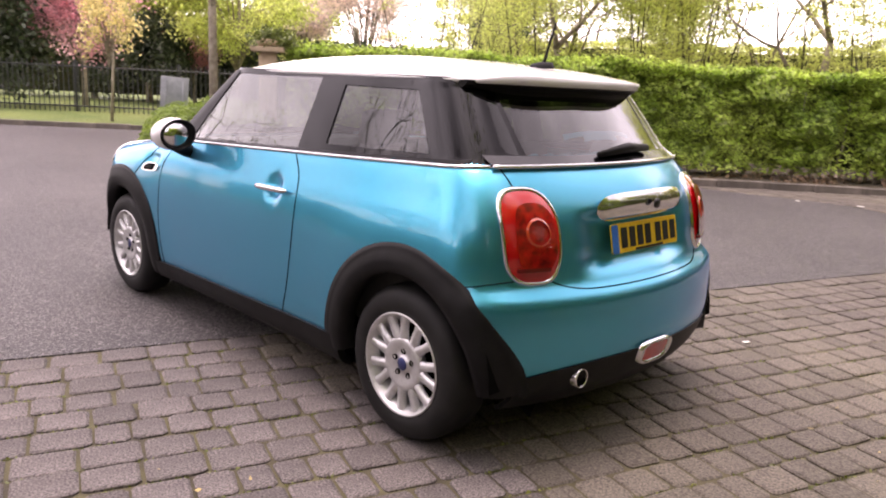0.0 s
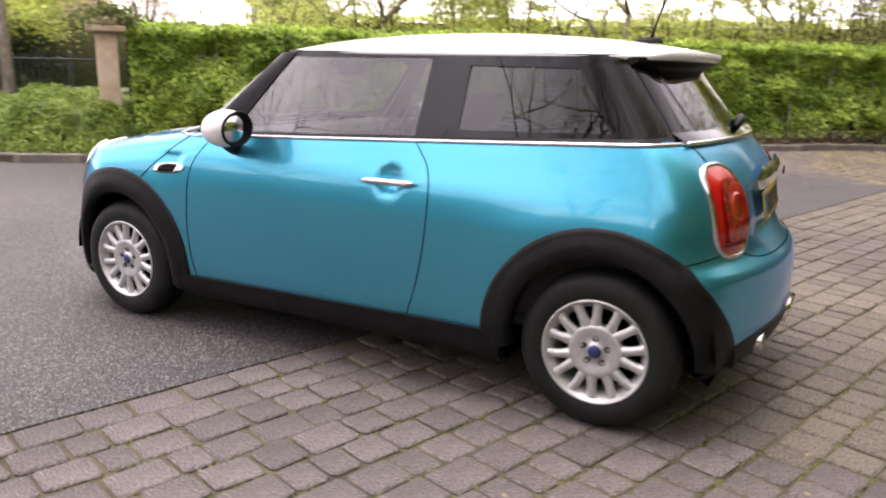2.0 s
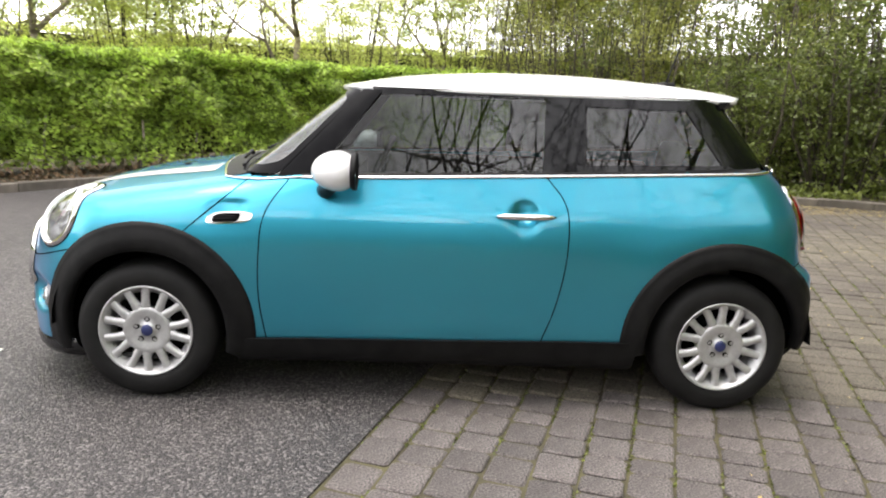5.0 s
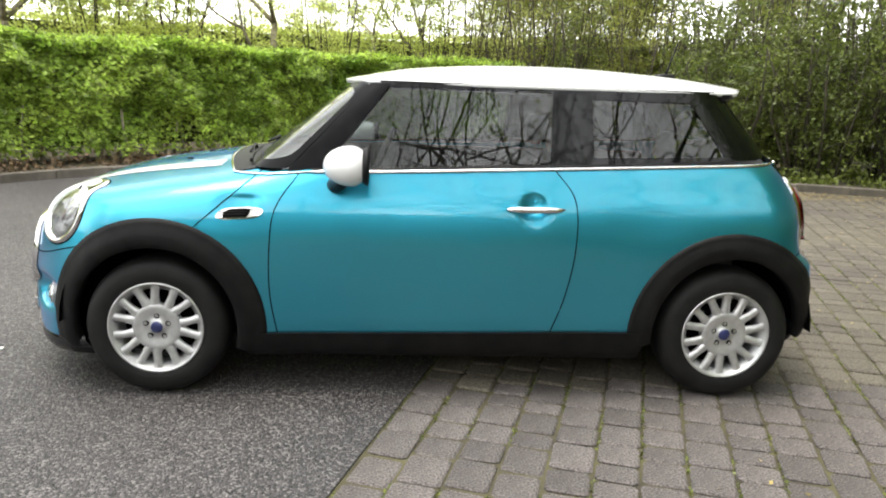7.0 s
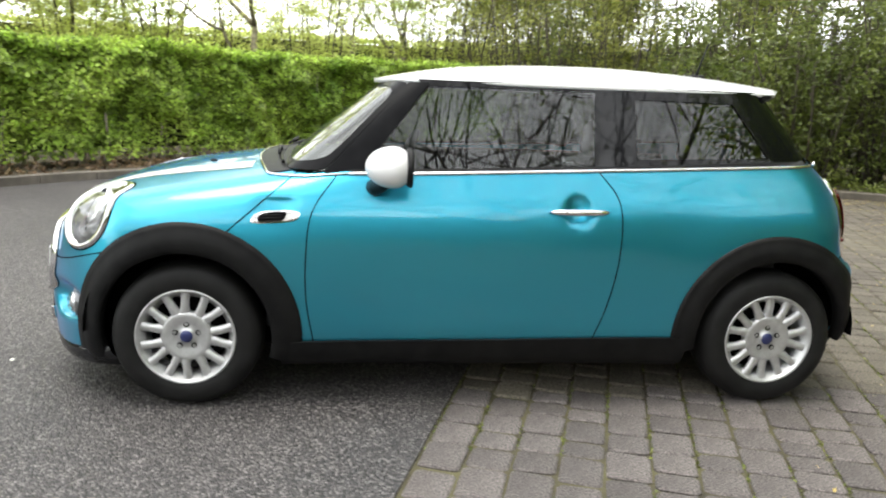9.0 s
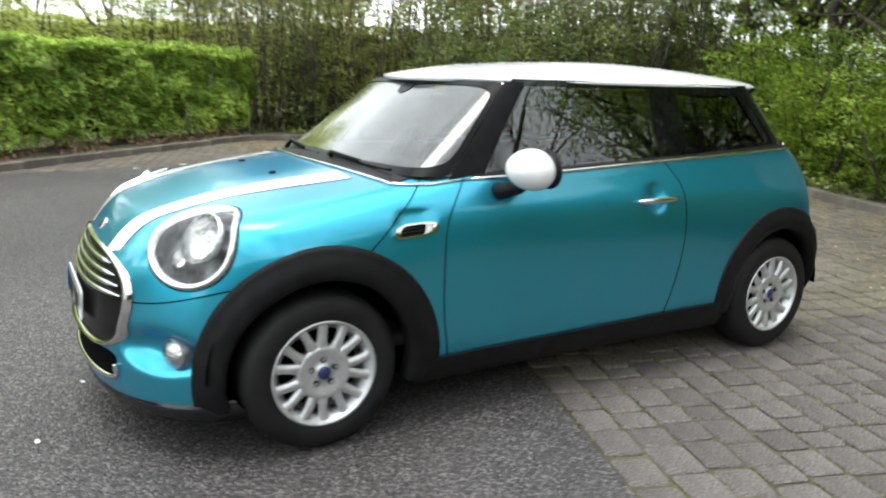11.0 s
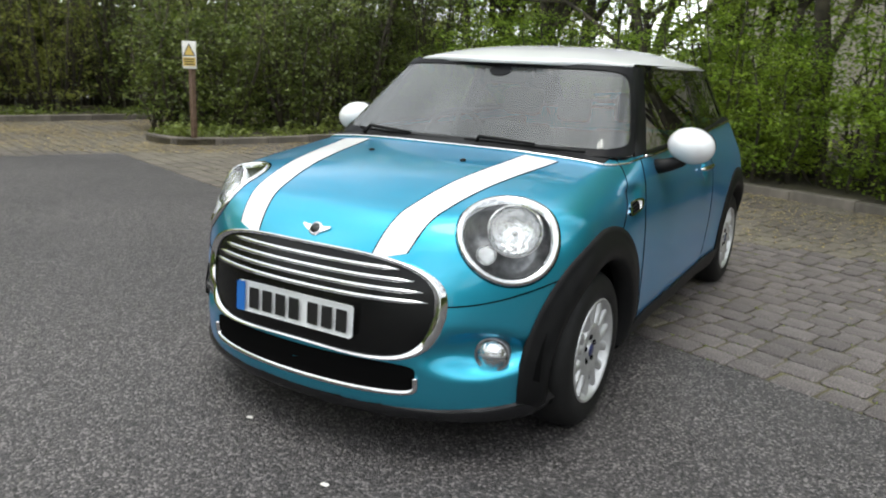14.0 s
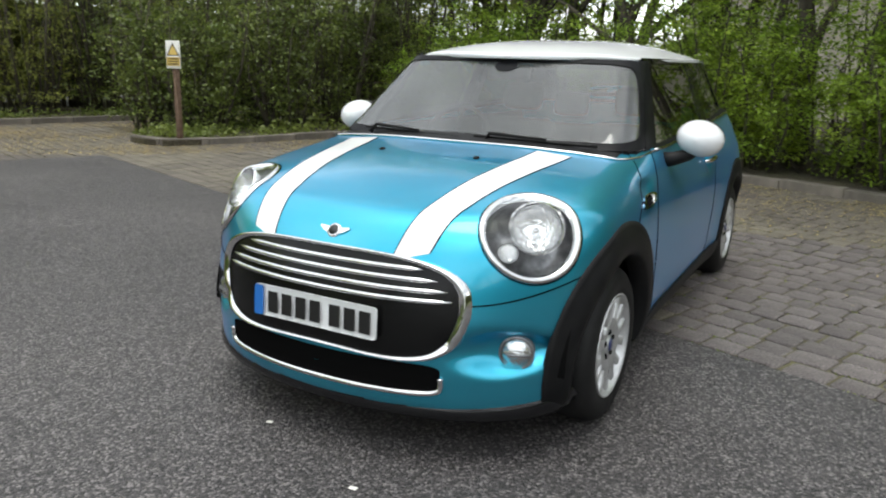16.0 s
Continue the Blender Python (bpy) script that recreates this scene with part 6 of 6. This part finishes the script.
for i, (deg, d, th, r, rx, rz, zc, n, leaf, mat, label) in enumerate([
    (70.6, 26.0, 1.4, 0.10, 1.7, 2.0, 3.5, 14000, 0.10, M_PINK, "cherry tree covered in pink blossom"),
    (63.5, 30.0, 0.9, 0.08, 1.1, 0.8, 2.0, 5000, 0.10, M_PINK, "small pink flowering cherry tree"),
    (56.0, 33.0, 1.8, 0.10, 1.2, 1.0, 3.6, 5000, 0.11, M_PALE, "small tree in pale pink blossom"),
    (76.0, 25.5, 1.0, 0.14, 1.7, 2.8, 3.0, 12000, 0.15, M_CONIFER, "dark evergreen tree behind the railing"),
    (65.5, 29.0, 0.6, 0.12, 1.2, 1.4, 1.7, 12000, 0.12, M_CONIFER, "dark rounded evergreen behind the railing"),
    (60.0, 31.0, 0.6, 0.12, 2.0, 1.6, 1.6, 10000, 0.15, M_CONIFER, "dark evergreen tree behind the railing"),
    (70.0, 33.0, 0.8, 0.14, 2.6, 1.8, 2.0, 10000, 0.16, M_CONIFER, "dark evergreen tree behind the railing"),
    (66.5, 30.5, 2.0, 0.14, 2.3, 1.2, 4.2, 14000, 0.11, M_SPRING, "tall tree in yellow-green spring leaf"),
    (60.6, 28.5, 1.6, 0.14, 2.3, 1.7, 3.4, 20000, 0.11, M_SPRING, "tall tree in yellow-green spring leaf"),
    (56.5, 38.0, 2.0, 0.16, 2.6, 2.4, 4.2, 12000, 0.13, M_SPRING, "tall tree in yellow-green spring leaf"),
    (75.0, 36.0, 2.0, 0.16, 3.0, 2.6, 5.0, 10000, 0.13, M_SPRING, "tall tree in yellow-green spring leaf"),
    (51.5, 34.0, 1.6, 0.14, 2.0, 1.6, 4.2, 9000, 0.11, M_PALE, "pale blossom tree in the distance"),
    (41.5, 40.0, 1.0, 0.16, 1.8, 2.6, 3.6, 12000, 0.15, M_CONIFER, "dark conifer in the distance"),
]):
    crown_tree(label, *away(deg, d), th, r, rx, rz, zc, n, leaf, mat, 200 + i)
crown_tree("young street tree with yellow new leaves", *away(69.0, 19.5), 1.5, 0.042, 0.72, 0.85, 2.35, 1700, 0.085, M_YELLOW, 260)
crown_tree("tall roadside tree with a straight grey trunk and new leaves", *away(62.2, 17.0), 3.4, 0.105, 2.0, 1.3, 4.6, 5000, 0.10, M_SPRING, 261)
far_hedge = [along_road(-34, 15), along_road(-12, 15), along_road(14, 15), along_road(32, 18)]
hedge_row([(p[0], p[1]) for p in far_hedge][::-1], 2.6, 1.5, 22000, 4000, 0.20, M_CONIFER, "tall dark evergreen screen in the distance", False, 0.07)

# grey back of a board beyond the bushes
board = thing("sign_board", "grey back of a small tilted sign board", "sign", at=(-10.05, 3.55, 0.085))
bd = box(-0.24, 0.24, -0.012, 0.012, 0.55, 1.12, 0.006)
bd.transform(pose(0, 0, 0, 0, 4, 60))
part("panel", bd, M_GREYP, board)
for px in (-0.15, 0.15):
    lg = box(px - 0.02, px + 0.02, -0.035, -0.012, 0.0, 1.05, 0.004)
    lg.transform(pose(0, 0, 0, 0, 4, 60))
    part("leg", lg, M_GREYP, board)

# ---- warning sign on its post ----
sign = thing("sign_post", "leaning wooden post with a small warning sign", "sign", at=(3.93, 7.30, 0.0))
pb = box(-0.04, 0.04, -0.03, 0.03, 0.05, 1.17, 0.006)
part("post", pb, M_WOOD, sign, "weathered brown post")
sb = box(-0.105, 0.105, -0.008, 0.008, 1.06, 1.45, 0.004)
turn = pose(-0.045, -0.01, 0.045, 0, 0, -66)
sb.transform(turn)
panel = part("panel", sb, M_SIGN, sign, "white warning panel")


def sign_piece(name, pts, mat, off):
    vs = [tuple(turn @ Vector((a, -0.009 - off, b))) for a, b in pts] + [tuple(turn @ Vector((a, -0.008, b))) for a, b in pts]
    k = len(pts)
    part(name, (vs, [tuple(range(k))] + [(i, k + i, k + (i + 1) % k, (i + 1) % k) for i in range(k)]), mat, panel, "", False)


sign_piece("triangle", [(-0.095, 1.240), (0.095, 1.240), (0.0, 1.420)], M_CHAR, 0.001)
sign_piece("triangle_field", [(-0.072, 1.254), (0.072, 1.254), (0.0, 1.390)], M_AMBER, 0.002)
sign_piece("caption_field", [(-0.095, 1.100), (0.095, 1.100), (0.095, 1.220), (-0.095, 1.220)], M_AMBER, 0.001)
for zc in (1.125, 1.160, 1.195):
    sign_piece("caption_bar", [(-0.075, zc - 0.008), (0.075, zc - 0.008), (0.075, zc + 0.008), (-0.075, zc + 0.008)], M_CHAR, 0.002)

# ---- unseen behind: trees as the windows reflect them, and an added closing hedge ----
for i, (x, y, h) in enumerate([(-13.0, -10.5, 9.0), (-9.5, -12.5, 9.4), (-5.0, -11.0, 7.0), (-0.5, -9.0, 11.0), (2.6, -8.6, 10.5), (5.6, -9.5, 11.0), (9.5, -9.0, 10.0), (-17.0, -8.0, 9.0), (-15.0, -14.0, 10.5),
                               (-2.2, -10.6, 10.5), (1.2, -10.4, 11.0), (4.2, -11.0, 10.5), (-12.0, -14.5, 10.0), (-7.2, -13.5, 9.5), (-20.0, -11.0, 9.5)]):
    tree("spreading tree with bare crooked limbs", x, y, 1.6, h, 0.165, 6, 900, 0.05, M_SHRUB, 300 + i, 0.95, 0.4, 0.0, group="bare trees behind", bark=M_STEM)
# never in view: added to block the low sky in reflections
hedge_row([(-30, -17.5), (-10, -17.0), (12, -17.5), (26, -12)][::-1], 4.2, 1.2, 20000, 3000, 0.22, M_SHRUB, "unseen tall dark hedge added to close off the horizon behind", False, 0.0)

# ---- litter, setts ----
for x, y, s in ((0.67, 7.7, 0.05), (1.6, 1.45, 0.02), (-1.97, 0.23, 0.012), (-2.17, -0.3, 0.014), (0.1, 8.3, 0.04), (-0.6, 8.0, 0.03)):
    b = box(-s, s, -s * 0.6, s * 0.6, 0.0, s * 0.25, s * 0.08)
    b.transform(pose(0, 0, 0.004, 0, 0, 40 * x))
    ob = part("litter", b, M_SIGN)
    ob.location = (x, y, 0)
    tagged(ob, "scrap of pale litter on the ground", "litter")

EX, EY = 0.3197, 0.9475
ROW = 0.168


def inside(px, py, outline):
    c = False
    for (x0, y0), (x1, y1) in zip(outline, outline[1:] + outline[:1]):
        if (y0 > py) != (y1 > py) and px < (x1 - x0) * (py - y0) / (y1 - y0) + x0:
            c = not c
    return c


east = [tuple(p) for p in rounded(EAST_KERB)] + [(8, -20), (40, -20), (40, 6)]
north = [tuple(p) for p in rounded(HEDGE_KERB)] + [(40, 8), (40, 60), (-30, 60), (-14, 24)]
tar = road[0][:16]
tar = [(v[0], v[1]) for v in tar]


def sett_mesh(length, seed):
    """One worn sett: an uneven block with cut corners and a rounded top edge."""
    rd = random.Random(seed)
    a, b, c = length / 2 - 0.0055, ROW / 2 - 0.0045, 0.016
    plan = [(a, -b + c), (a, b - c), (a - c, b), (-a + c, b), (-a, b - c), (-a, -b + c), (-a + c, -b), (a - c, -b)]
    plan = [(x + rd.uniform(-0.0035, 0.0035), y + rd.uniform(-0.0035, 0.0035)) for x, y in plan]
    v = [(x * 0.90 if abs(x) < a - 0.008 else x - math.copysign(0.010, x), y - math.copysign(0.010, y) if abs(y) > b - 0.008 else y * 0.94, rd.uniform(-0.001, 0.001)) for x, y in plan]
    v += [(x, y, -0.006) for x, y in plan] + [(x, y, -0.045) for x, y in plan]
    f = [tuple(range(8))] + [(k + q, k + 8 + q, k + 8 + (q + 1) % 8, k + (q + 1) % 8) for k in (0, 8) for q in range(8)]
    return v, f


kinds = []
for i, L in enumerate((0.125, 0.145, 0.165, 0.165, 0.185, 0.215, 0.13, 0.19)):
    mv, mf = sett_mesh(L, i)
    me = bpy.data.meshes.new("sett")
    me.from_pydata(mv, [], mf)
    me.materials.append(M_SETT)
    kinds.append((L, me, mv, mf))
rs = random.Random(5)
rest_v, rest_f, singles = [], [], 0
pavement = bpy.data.objects["pavement"]
for row in range(-46, 62):
    off = (row + 0.5) * ROW + 0.01
    s = -7.0 - rs.random() * 0.2
    while s < 16.0:
        L, me, mv, mf = rs.choice(kinds)
        s += L
        c = s - L / 2
        x, y = -0.45 + EX * c + EY * off, -1.65 + EY * c - EX * off
        if y < -8.0 or x > 9.2 or y > 12.6 or row < 0 and y < 6 or inside(x, y, east) or inside(x, y, north) or inside(x, y, tar):
            continue
        z, rot = 0.003 + rs.uniform(-0.005, 0.003), math.degrees(math.atan2(EY, EX)) + rs.uniform(-1.6, 1.6)
        m = pose(x, y, z, rs.uniform(-0.9, 0.9), rs.uniform(-0.9, 0.9), rot) @ Matrix.Diagonal((rs.uniform(0.98, 1.0), rs.uniform(0.96, 1.0), 1, 1))
        if -2.75 < y < -0.7 and x < 2.7 and singles < 300:
            ob = new("sett", me)
            ob.parent = pavement
            ob.matrix_local = m
            singles += 1
        else:
            k = len(rest_v)
            rest_v.extend(tuple(m @ Vector(v)) for v in mv)
            rest_f.extend(tuple(i + k for i in f) for f in mf)
far_setts = part("setts", (rest_v, rest_f), M_SETTS, pavement, "worn grey-brown setts", False)
far_setts["kind"] = "stuff"
# moss along the joints
n = 16000
row = rng.integers(0, 22, n)
c, off = rng.uniform(-4.5, 5, n), row * ROW + 0.012 + rng.normal(0, 0.004, n)
p = np.stack([-0.45 + EX * c + EY * off, -1.65 + EY * c - EX * off, 0 * c - 0.003], -1)
keep = (clumps(p, 2.5, 1.0) > -0.02) & (p[:, 1] > -3.6) & (p[:, 0] < 5)
tagged(quads(leaves(p[keep], 0.014, up=1.5), "moss", M_MOSS), "tufts of moss in the joints", "moss", kind="stuff")
